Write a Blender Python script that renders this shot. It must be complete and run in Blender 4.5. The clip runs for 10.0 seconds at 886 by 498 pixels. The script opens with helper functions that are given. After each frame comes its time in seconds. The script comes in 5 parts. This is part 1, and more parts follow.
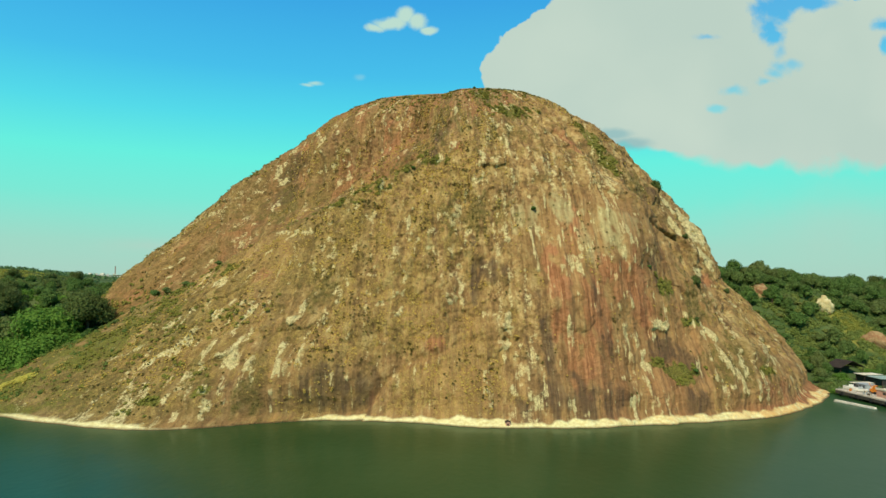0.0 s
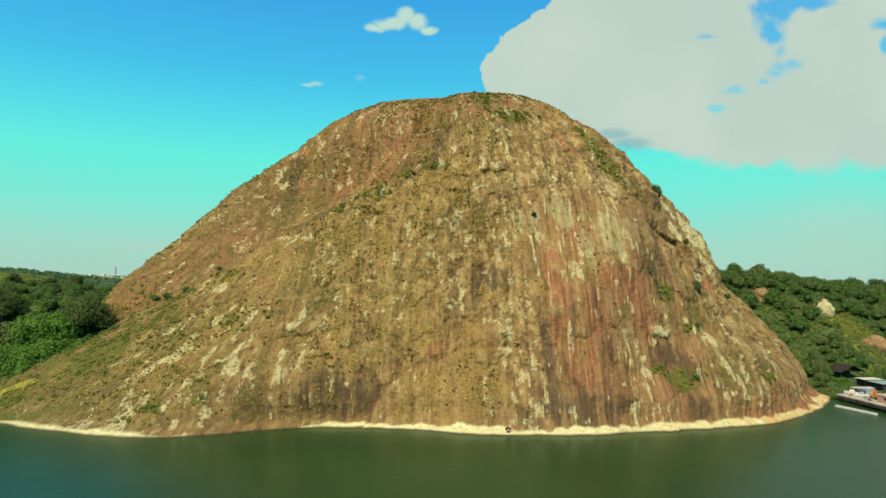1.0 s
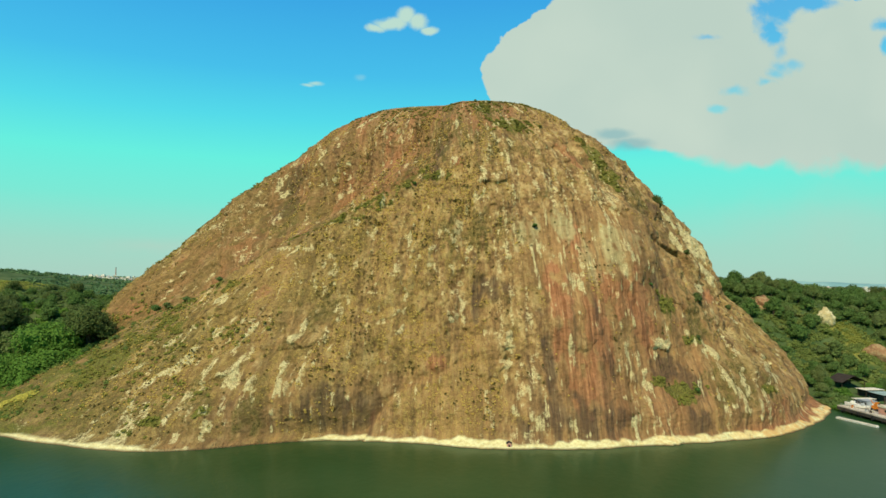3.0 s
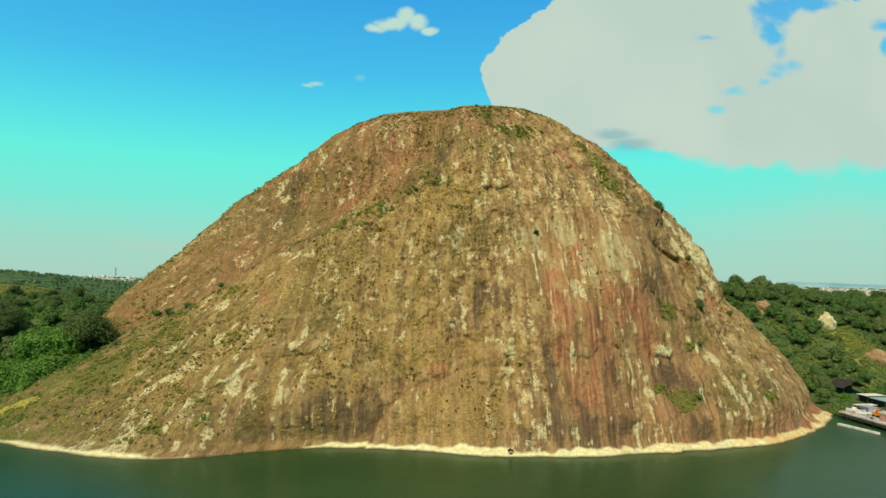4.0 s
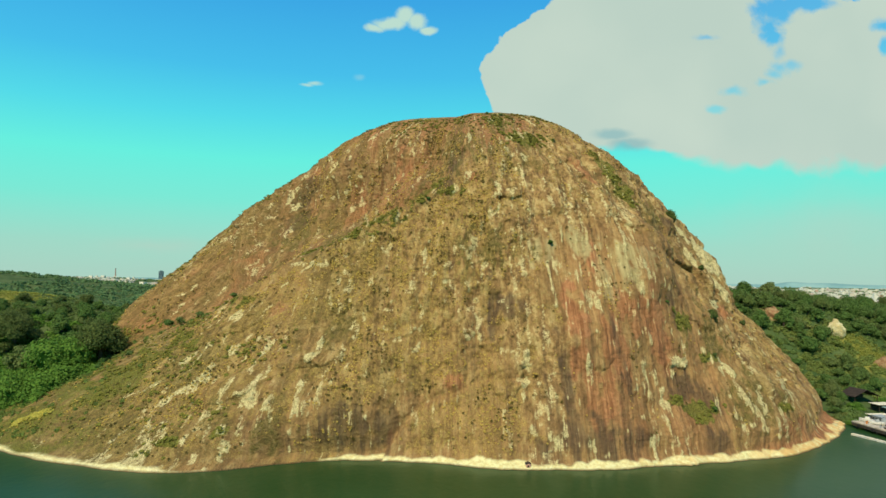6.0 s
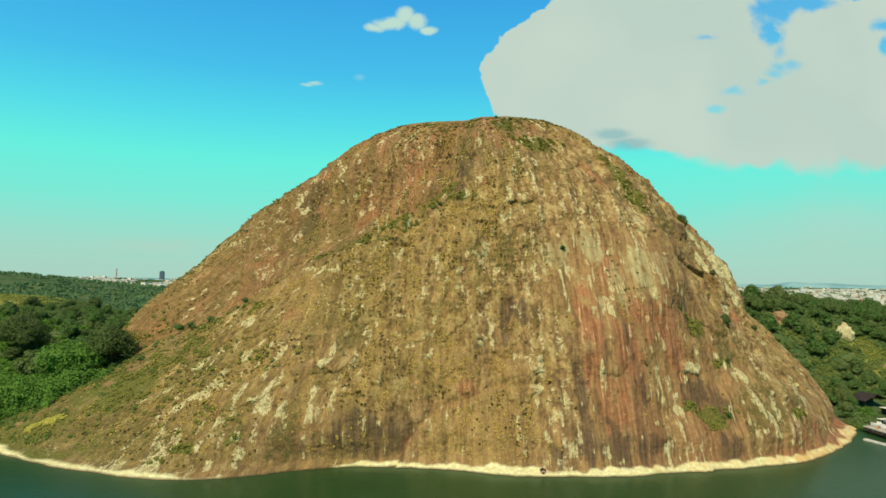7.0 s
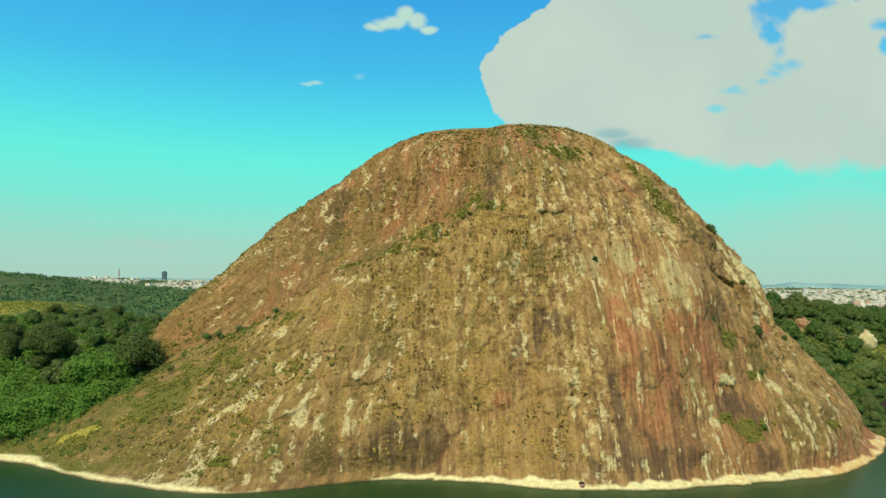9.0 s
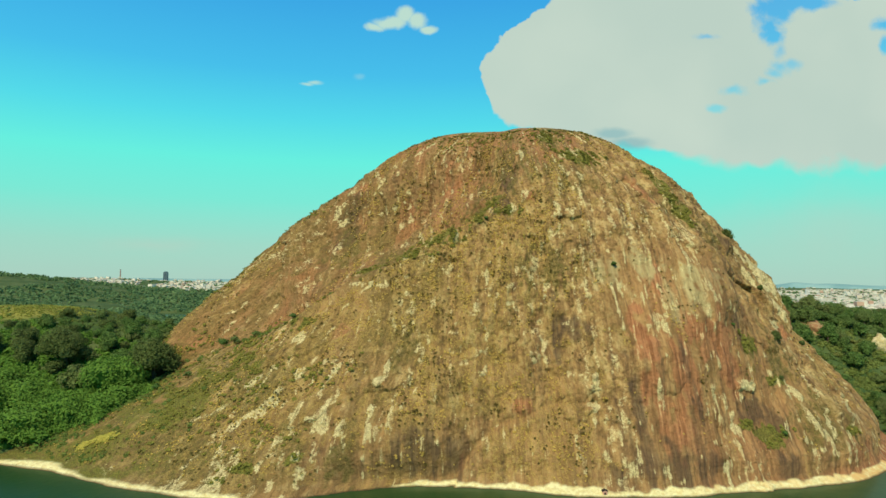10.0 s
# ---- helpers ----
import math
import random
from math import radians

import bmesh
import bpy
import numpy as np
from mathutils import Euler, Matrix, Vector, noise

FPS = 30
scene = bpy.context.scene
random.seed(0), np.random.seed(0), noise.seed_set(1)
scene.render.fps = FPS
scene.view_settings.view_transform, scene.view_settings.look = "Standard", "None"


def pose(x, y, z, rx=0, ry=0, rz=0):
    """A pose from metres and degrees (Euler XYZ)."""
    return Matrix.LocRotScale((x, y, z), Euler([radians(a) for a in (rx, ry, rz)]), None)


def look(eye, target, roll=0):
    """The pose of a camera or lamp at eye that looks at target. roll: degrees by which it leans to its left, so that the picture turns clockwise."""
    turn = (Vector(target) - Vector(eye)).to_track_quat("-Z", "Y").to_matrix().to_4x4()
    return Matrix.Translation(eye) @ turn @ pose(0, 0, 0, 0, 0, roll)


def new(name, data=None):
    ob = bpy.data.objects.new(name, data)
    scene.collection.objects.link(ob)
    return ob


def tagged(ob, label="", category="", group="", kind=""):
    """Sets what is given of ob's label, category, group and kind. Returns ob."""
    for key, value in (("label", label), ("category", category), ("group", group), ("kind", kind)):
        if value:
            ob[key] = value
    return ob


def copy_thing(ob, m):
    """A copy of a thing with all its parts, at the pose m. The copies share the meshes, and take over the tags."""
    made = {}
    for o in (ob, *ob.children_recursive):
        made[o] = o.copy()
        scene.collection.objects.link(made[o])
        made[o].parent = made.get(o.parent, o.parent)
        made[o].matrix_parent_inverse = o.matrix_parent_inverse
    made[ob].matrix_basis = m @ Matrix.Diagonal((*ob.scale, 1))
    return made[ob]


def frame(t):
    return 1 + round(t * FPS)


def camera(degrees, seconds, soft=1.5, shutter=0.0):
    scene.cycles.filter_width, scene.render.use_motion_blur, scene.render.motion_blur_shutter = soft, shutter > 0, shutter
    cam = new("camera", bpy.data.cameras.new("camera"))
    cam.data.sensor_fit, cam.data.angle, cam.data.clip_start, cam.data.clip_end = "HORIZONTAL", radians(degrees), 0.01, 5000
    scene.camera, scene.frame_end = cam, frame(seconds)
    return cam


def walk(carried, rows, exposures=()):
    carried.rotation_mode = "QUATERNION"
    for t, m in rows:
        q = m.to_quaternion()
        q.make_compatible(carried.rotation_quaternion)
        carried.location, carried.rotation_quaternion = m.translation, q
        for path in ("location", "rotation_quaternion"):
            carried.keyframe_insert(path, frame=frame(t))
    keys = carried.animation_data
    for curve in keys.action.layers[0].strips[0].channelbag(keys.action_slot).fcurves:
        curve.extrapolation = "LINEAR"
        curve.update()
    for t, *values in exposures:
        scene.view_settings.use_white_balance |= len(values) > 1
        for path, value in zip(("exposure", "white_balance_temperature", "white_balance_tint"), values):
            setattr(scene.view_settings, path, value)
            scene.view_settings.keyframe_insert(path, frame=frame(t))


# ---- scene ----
cam = camera(68.56, 10.0)
ROWS = [  # seconds, x, y, z, turn about x, y and z
    (0.0, 0.00, 0.00, 43.13, 92.754, -0.454, 0.000),
    (0.5, 0.01, 0.05, 44.12, 92.745, -0.416, 0.018),
    (1.0, 0.01, 0.09, 45.13, 92.765, -0.409, 0.029),
    (1.5, -0.01, 0.10, 46.11, 92.762, -0.408, 0.040),
    (2.0, -0.07, 0.10, 47.11, 92.775, -0.421, 0.060),
    (2.5, -0.17, 0.06, 48.11, 92.760, -0.451, 0.060),
    (4.0, -0.85, 0.03, 51.27, 92.800, -0.519, 0.021),
    (4.5, -1.60, 0.05, 52.24, 92.801, -0.525, 0.034),
    (5.0, -2.86, 0.07, 53.16, 92.777, -0.518, -0.019),
    (6.5, -8.29, 0.22, 55.99, 92.767, -0.523, -0.066),
    (7.0, -10.58, 0.24, 56.95, 92.757, -0.517, -0.059),
    (7.5, -13.15, 0.26, 57.90, 92.743, -0.525, -0.048),
    (8.0, -15.88, 0.30, 58.86, 92.724, -0.538, -0.079),
    (8.5, -18.81, 0.33, 59.83, 92.708, -0.543, -0.078),
    (9.0, -21.96, 0.39, 60.82, 92.713, -0.535, -0.049),
    (9.5, -25.21, 0.48, 61.79, 92.711, -0.525, -0.051),
    (10.0, -28.49, 0.61, 62.75, 92.707, -0.516, -0.042),
]
walk(cam, [(t, pose(x, y, z, rx, ry, rz)) for t, x, y, z, rx, ry, rz in ROWS])

# ---- sky, sun ----
SUN_AZ, SUN_EL = -20.0, 50.0  # degrees from straight behind the first eye, and above the sea
sun_way = Vector((math.sin(radians(SUN_AZ)) * math.cos(radians(SUN_EL)), -math.cos(radians(SUN_AZ)) * math.cos(radians(SUN_EL)), math.sin(radians(SUN_EL))))
sun_lamp = bpy.data.lights.new("sun", "SUN")
sun_lamp.energy, sun_lamp.angle, sun_lamp.color = 4.8, radians(0.55), (1.0, 0.885, 0.63)
sun = new("sun", sun_lamp)
sun.matrix_world = look(sun_way * 900, (0, 0, 0))


class Nodes:
    """Short ways to write a node tree."""

    def __init__(self, tree):
        self.tree = tree
        tree.nodes.clear()

    def add(self, kind, **sets):
        node = self.tree.nodes.new(kind)
        for key, value in sets.items():
            setattr(node, key, value)
        return node

    def put(self, socket, value):
        if isinstance(value, bpy.types.NodeSocket):
            self.tree.links.new(value, socket)
        elif value is not None:
            if socket.type == "RGBA" and len(value) == 3:
                value = (*value, 1)
            socket.default_value = value

    def math(self, op, a, b=None, c=None, clamp=False):
        node = self.add("ShaderNodeMath", operation=op, use_clamp=clamp)
        for socket, value in zip(node.inputs, (a, b, c)):
            self.put(socket, value)
        return node.outputs[0]

    def vmath(self, op, a, b=None, out="Vector"):
        node = self.add("ShaderNodeVectorMath", operation=op)
        for socket, value in zip(node.inputs, (a, b)):
            self.put(socket, value)
        return node.outputs[out]

    def mix(self, fac, a, b, blend="MIX"):
        node = self.add("ShaderNodeMix", data_type="RGBA", blend_type=blend)
        self.put(node.inputs[0], fac)
        self.put(node.inputs[6], a)
        self.put(node.inputs[7], b)
        return node.outputs[2]

    def noise(self, vector, scale, detail=4.0, rough=0.55):
        node = self.add("ShaderNodeTexNoise")
        self.put(node.inputs["Vector"], vector)
        node.inputs["Scale"].default_value, node.inputs["Detail"].default_value = scale, detail
        node.inputs["Roughness"].default_value = rough
        return node.outputs[0]

    def step(self, value, low, high, to0=0.0, to1=1.0):
        node = self.add("ShaderNodeMapRange", interpolation_type="SMOOTHSTEP")
        for key, v in ((0, value), (1, low), (2, high), (3, to0), (4, to1)):
            self.put(node.inputs[key], v)
        return node.outputs[0]

    def ramp(self, value, stops):
        node = self.add("ShaderNodeValToRGB")
        self.put(node.inputs[0], value)
        band = node.color_ramp.elements
        while len(band) < len(stops):
            band.new(0.5)
        for el, (at, colour) in zip(band, stops):
            el.position, el.color = at, (*colour, 1)
        return node.outputs[0]

    def ragged(self, mask, grain, amount):
        """A soft mask cut to a crisp, torn rim by a grain."""
        torn = self.math("MULTIPLY_ADD", self.math("SUBTRACT", grain, 0.5), amount, mask)
        return self.math("MULTIPLY", self.step(torn, 0.25, 0.8), self.step(mask, 0.02, 0.2))

    def attr(self, name, out="Fac"):
        return self.add("ShaderNodeAttribute", attribute_name=name).outputs[out]


def srgb(r, g, b):
    return tuple((v / 255 / 12.92) if v < 10 else ((v / 255 + 0.055) / 1.055) ** 2.4 for v in (r, g, b))


world = bpy.data.worlds.new("sky")
scene.world = world
world.use_nodes = True
n = Nodes(world.node_tree)
nishita = n.add("ShaderNodeTexSky", sky_type="NISHITA")
nishita.sun_disc = False
nishita.sun_elevation, nishita.sun_rotation = radians(SUN_EL), math.atan2(sun_way.x, sun_way.y)
way = n.add("ShaderNodeTexCoord").outputs["Generated"]
xyz = n.add("ShaderNodeSeparateXYZ")
n.put(xyz.inputs[0], way)
height = n.math("MAXIMUM", xyz.outputs[2], 0.0)
air = n.ramp(height, [
    (0.0, srgb(172, 212, 196)), (0.05, srgb(158, 219, 200)), (0.115, srgb(120, 236, 214)), (0.175, srgb(100, 243, 224)),
    (0.235, srgb(80, 222, 236)), (0.30, srgb(66, 194, 238)), (0.40, srgb(54, 168, 232)), (0.6, srgb(30, 105, 190)), (1.0, srgb(16, 60, 130))])
air = n.mix(0.93, n.vmath("SCALE", nishita.outputs[0], None), air)
air.node.inputs[6].links[0].from_node.inputs["Scale"].default_value = 0.1
# the clouds, on a sheet one unit ahead of the eye: across, up
ahead = n.math("MAXIMUM", xyz.outputs[1], 0.02)
sheet = n.add("ShaderNodeCombineXYZ")
n.put(sheet.inputs[0], n.math("DIVIDE", xyz.outputs[0], ahead))
n.put(sheet.inputs[1], n.math("DIVIDE", xyz.outputs[2], ahead))
sheet = sheet.outputs[0]
for grain_scale, reach in ((34.0, 0.012), (11.0, 0.02)):
    drift = n.add("ShaderNodeTexNoise")
    n.put(drift.inputs["Vector"], sheet)
    drift.inputs["Scale"].default_value, drift.inputs["Detail"].default_value = grain_scale, 3.0
    drift = n.vmath("MULTIPLY", n.vmath("SUBTRACT", drift.outputs["Color"], (0.5, 0.5, 0.5)), (reach, reach * 0.8, 0))
    sheet = n.vmath("ADD", sheet, drift)
tatter = n.math("SUBTRACT", n.noise(sheet, 24.0, 5.0, 0.6), 0.5)
ragged = n.math("SUBTRACT", n.noise(sheet, 9.0, 7.0, 0.6), 0.5)
billow = n.math("SUBTRACT", n.noise(sheet, 26.0, 3.0, 0.5), 0.5)


def puff(x, y, a, b):
    """1 in the middle of a cloud lobe, 0 at its rim; x, y, a, b in thousandths of the sheet."""
    off = n.vmath("SUBTRACT", sheet, (x / 1000, y / 1000, 0))
    off = n.vmath("MULTIPLY", off, (1000 / a, 1000 / b, 0))
    return n.math("SUBTRACT", 1.0, n.vmath("LENGTH", off, None, "Value"))


def lobes(places):
    total = None
    for place in places:
        one = puff(*place)
        total = one if total is None else n.math("MAXIMUM", total, one)
    return total


bank = lobes([(128, 315, 75, 77), (154, 359, 68, 54), (206, 386, 80, 57), (276, 398, 130, 113), (241, 299, 130, 78), (409, 345, 174, 130), (302, 272, 113, 59), (390, 251, 113, 50), (451, 238, 130, 64), (241, 470, 78, 52), (267, 259, 113, 45), (346, 233, 104, 35), (232, 243, 104, 43)])
shelf = lobes([(557, 261, 174, 94), (629, 329, 148, 130), (680, 245, 148, 77), (823, 322, 226, 148), (410, 507, 348, 96), (486, 221, 96, 45)])
body = n.math("MAXIMUM", bank, shelf)
gap = lobes([(520, 429, 34, 21), (569, 440, 50, 14), (540, 436, 34, 16), (508, 401, 23, 28), (516, 384, 15, 20), (686, 406, 17, 12), (690, 374, 10, 16)])
gap = n.step(n.math("ADD", gap, n.math("MULTIPLY", tatter, 2.2)), -0.3, 0.6, 0.0, 0.9)
slit = lobes([(524, 364, 12, 24), (539, 341, 19, 10), (524, 338, 17, 14), (513, 326, 16, 11), (497, 315, 20, 7), (449, 297, 20, 10), (424, 270, 18, 7), (408, 384, 22, 6)])
slit = n.step(n.math("ADD", slit, n.math("MULTIPLY", tatter, 2.6)), -0.3, 0.9, 0.0, 0.62)
gap = n.math("MAXIMUM", gap, slit)
edge = n.math("ADD", n.math("ADD", body, n.math("MULTIPLY", ragged, 0.32)), n.math("MULTIPLY", billow, 0.42))
cover = n.math("MULTIPLY", n.step(edge, 0.0, n.step(xyz.outputs[2], 0.17, 0.27, 0.32, 0.05)), n.math("SUBTRACT", 1.0, gap))
small = lobes([(-87, 401, 30, 13), (-64, 414, 21, 15), (-44, 404, 21, 16), (-111, 394, 23, 8), (-26, 389, 14, 8)])
small = n.step(n.math("ADD", small, n.math("MULTIPLY", tatter, 1.6)), -0.1, 0.7, 0.0, 0.9)
wisp = n.step(n.math("ADD", lobes([(-203, 306, 17, 5), (-213, 303, 16, 4)]), n.math("MULTIPLY", ragged, 1.2)), 0.0, 0.8, 0.0, 0.7)
wisp2 = n.step(n.math("ADD", lobes([(-132, 315, 12, 8)]), n.math("MULTIPLY", ragged, 1.2)), 0.1, 1.0, 0.0, 0.22)
low = n.step(n.math("ADD", lobes([(293, 212, 45, 16), (263, 228, 43, 14)]), n.math("MULTIPLY", ragged, 1.0)), 0.0, 0.7, 0.0, 0.7)
haze = n.step(n.math("ADD", lobes([(-440, 50, 130, 18), (620, 95, 270, 90)]), ragged), 0.0, 1.2, 0.0, 0.35)
air = n.mix(haze, air, srgb(190, 206, 192))
white = srgb(193, 213, 199)
for mask in (wisp, wisp2, small):
    air = n.mix(mask, air, srgb(196, 226, 205))
shade = n.mix(n.step(n.noise(sheet, 3.0, 3.0), 0.35, 0.7), srgb(188, 209, 197), srgb(198, 216, 202))
air = n.mix(cover, air, shade)
air = n.mix(low, air, srgb(134, 184, 188))
back = n.add("ShaderNodeBackground")
n.put(back.inputs[0], air)
back.inputs[1].default_value = 1.0
n.put(n.add("ShaderNodeOutputWorld").inputs[0], back.outputs[0])

# ---- materials ----


def material(name, build, rough=0.9, spec=0.3, metal=0.0):
    """build(nodes) gives a colour socket and, if any, a height for the relief with its depth in metres."""
    mat = bpy.data.materials.new(name)
    mat.use_nodes = True
    k = Nodes(mat.node_tree)
    shader = k.add("ShaderNodeBsdfPrincipled")
    k.put(k.add("ShaderNodeOutputMaterial").inputs[0], shader.outputs[0])
    made = build(k)
    colour, relief, depth = made if isinstance(made, tuple) and len(made) == 3 and isinstance(made[0], bpy.types.NodeSocket) else (made, None, 0)
    k.put(shader.inputs["Base Color"], colour)
    shader.inputs["Roughness"].default_value, shader.inputs["Metallic"].default_value = rough, metal
    shader.inputs["Specular IOR Level"].default_value = spec
    if relief is not None:
        bump = k.add("ShaderNodeBump")
        bump.inputs["Strength"].default_value, bump.inputs["Distance"].default_value = 1.0, depth
        k.put(bump.inputs["Height"], relief)
        k.put(shader.inputs["Normal"], bump.outputs[0])
    return mat


def place(k):
    return k.add("ShaderNodeNewGeometry").outputs["Position"]


def painted(name, colour, rough=0.6, dirt=0.35, scale=1.2, metal=0.0):
    """Paint or plain stuff with stains at two scales."""
    def build(k):
        p = k.add("ShaderNodeTexCoord").outputs["Object"]
        big, fine = k.noise(p, scale, 4), k.noise(p, scale * 14, 3)
        worn = tuple(v * (1 - dirt) for v in colour)
        col = k.mix(k.step(big, 0.35, 0.75), colour, worn)
        col = k.mix(k.step(fine, 0.5, 0.8, 0, 0.5), col, tuple(v * 0.6 for v in colour))
        return col, fine, 0.01
    return material(name, build, rough, 0.3, metal)


def rock_look(k):
    p = place(k)
    flow = k.attr("flow", "Vector")
    sheer = k.attr("sheer")
    streak = k.noise(k.vmath("MULTIPLY", flow, (0.34, 0.03, 0.0)), 1.0, 6, 0.62)
    thin = k.noise(k.vmath("MULTIPLY", flow, (1.25, 0.08, 0.0)), 1.0, 5, 0.6)
    blot = k.noise(p, 0.07, 5)
    mottle = k.noise(p, 0.28, 7, 0.68)
    grain = k.noise(p, 0.8, 6, 0.68)
    fine = k.noise(p, 2.6, 4, 0.65)
    crust = k.noise(k.vmath("MULTIPLY", flow, (0.36, 0.15, 0.0)), 1.0, 6, 0.56)
    crumb = k.noise(k.vmath("MULTIPLY", flow, (1.15, 0.55, 0.0)), 1.0, 5, 0.65)
    crust = k.math("MULTIPLY_ADD", crust, 0.62, k.math("MULTIPLY", crumb, 0.38))
    col = k.ramp(crust, [(0.40, (0.105, 0.064, 0.029)), (0.46, (0.30, 0.182, 0.076)), (0.52, (0.47, 0.31, 0.125)), (0.585, (0.70, 0.54, 0.25))])
    run = k.mix(k.step(streak, 0.38, 0.62), (0.22, 0.118, 0.052), (0.54, 0.32, 0.135))
    col = k.mix(k.math("MULTIPLY_ADD", sheer, 0.55, 0.2), col, run)
    col = k.mix(k.step(blot, 0.42, 0.62, 0, 0.3), col, (0.40, 0.26, 0.10))
    col = k.mix(k.math("MULTIPLY", k.step(thin, 0.55, 0.70), k.math("MULTIPLY_ADD", sheer, 0.35, 0.15)), col, (0.58, 0.44, 0.21))
    col = k.mix(k.math("MULTIPLY", k.step(thin, 0.46, 0.32), k.math("MULTIPLY_ADD", sheer, 0.3, 0.2)), col, (0.13, 0.085, 0.050))
    col = k.mix(k.step(grain, 0.58, 0.7, 0, 0.45), col, (0.60, 0.47, 0.22))
    col = k.mix(k.math("MULTIPLY", k.attr("face"), k.step(crumb, 0.38, 0.58, 0.85, 0.35)), col, k.mix(k.step(streak, 0.38, 0.62), (0.18, 0.090, 0.043), (0.40, 0.228, 0.106)))
    rust = k.math("MULTIPLY", k.attr("rust"), k.step(streak, 0.3, 0.6, 0.6, 1.0))
    col = k.mix(rust, col, k.mix(k.step(thin, 0.38, 0.62), (0.31, 0.132, 0.060), (0.58, 0.275, 0.130)))
    moss = k.math("MULTIPLY", k.attr("veg"), k.step(crumb, 0.4, 0.6, 0.1, 0.65))
    col = k.mix(moss, col, k.mix(k.step(fine, 0.4, 0.62), (0.25, 0.165, 0.045), (0.62, 0.47, 0.125)))
    col = k.mix(k.math("MULTIPLY", k.attr("wash"), k.step(thin, 0.3, 0.6, 0.72, 0.96)), col, k.mix(k.step(streak, 0.4, 0.62), (0.45, 0.37, 0.18), (0.64, 0.55, 0.28)))
    olive = k.math("MULTIPLY", k.step(k.noise(p, 0.13, 6, 0.7), 0.5, 0.62), k.math("SUBTRACT", 0.8, k.math("MULTIPLY", rust, 0.8)))
    col = k.mix(k.math("MULTIPLY", olive, k.step(sheer, 0.2, 0.8, 0.45, 0.05)), col, k.mix(k.step(fine, 0.4, 0.6), (0.13, 0.105, 0.028), (0.34, 0.27, 0.065)))
    col = k.mix(k.math("MULTIPLY", k.attr("dark"), k.step(thin, 0.3, 0.6, 0.95, 0.6)), col, (0.110, 0.074, 0.048))
    col = k.mix(k.math("MULTIPLY", k.attr("lichen"), k.step(crumb, 0.42, 0.6, 0.92, 0.4)), col, k.mix(k.step(fine, 0.35, 0.65), (0.085, 0.076, 0.024), (0.25, 0.205, 0.060)))
    green = k.ragged(k.attr("green"), grain, 1.6)
    col = k.mix(k.math("MULTIPLY", green, 0.85), col, k.mix(k.step(fine, 0.35, 0.65), (0.075, 0.088, 0.018), (0.24, 0.25, 0.045)))
    speck = k.math("MULTIPLY_ADD", fine, 0.35, k.math("MULTIPLY", grain, 0.65))
    speck = k.math("ADD", speck, k.math("MULTIPLY", k.math("SUBTRACT", thin, speck), k.math("MULTIPLY", sheer, 0.75)))
    pale = k.ragged(k.attr("pale"), speck, 4.2)
    col = k.mix(k.math("MULTIPLY", pale, k.step(crumb, 0.40, 0.56, 0.6, 1.0)), col, k.mix(k.step(fine, 0.34, 0.64), (0.56, 0.47, 0.225), (0.88, 0.80, 0.45)))
    # Hollows of the grain relief are darkened in the colour itself.
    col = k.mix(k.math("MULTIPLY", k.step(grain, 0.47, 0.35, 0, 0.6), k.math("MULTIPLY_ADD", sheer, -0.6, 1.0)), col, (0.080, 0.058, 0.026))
    col = k.mix(1.0, col, (0.915, 0.90, 0.825), "MULTIPLY")
    tide = k.attr("tide")
    col = k.mix(tide, col, k.mix(k.math("MULTIPLY", k.attr("rust"), k.step(k.noise(p, 0.3, 4), 0.3, 0.6)), k.mix(k.step(grain, 0.4, 0.6), (0.80, 0.70, 0.32), (0.95, 0.90, 0.48)), (0.80, 0.52, 0.19)))
    col = k.mix(k.attr("wet"), col, (0.14, 0.085, 0.04))
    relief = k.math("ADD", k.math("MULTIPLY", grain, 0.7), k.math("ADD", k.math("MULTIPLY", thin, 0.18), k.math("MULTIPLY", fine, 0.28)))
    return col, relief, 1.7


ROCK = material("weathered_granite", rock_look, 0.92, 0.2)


def leafy(name, dark, light, dry=None):
    def build(k):
        isle = k.add("ShaderNodeNewGeometry").outputs["Random Per Island"]
        own = k.add("ShaderNodeObjectInfo").outputs["Random"]
        patch = k.noise(place(k), 0.22, 3)
        col = k.mix(k.math("MULTIPLY", k.math("ADD", isle, patch), 0.62, None, True), dark, light)
        if dry:
            col = k.mix(k.step(own, 0.35, 1.0, 0, 0.75), col, dry)
        return col
    mat = material(name, build, 0.8, 0.06)
    # thin leaves pass some of the light
    tree_nodes = mat.node_tree
    shader = next(x for x in tree_nodes.nodes if x.type == "BSDF_PRINCIPLED")
    out = next(x for x in tree_nodes.nodes if x.type == "OUTPUT_MATERIAL")
    glow = tree_nodes.nodes.new("ShaderNodeBsdfTranslucent")
    both = tree_nodes.nodes.new("ShaderNodeMixShader")
    both.inputs[0].default_value = 0.32
    tree_nodes.links.new(shader.inputs["Base Color"].links[0].from_socket, glow.inputs["Color"])
    tree_nodes.links.new(shader.outputs[0], both.inputs[1])
    tree_nodes.links.new(glow.outputs[0], both.inputs[2])
    tree_nodes.links.new(both.outputs[0], out.inputs[0])
    return mat


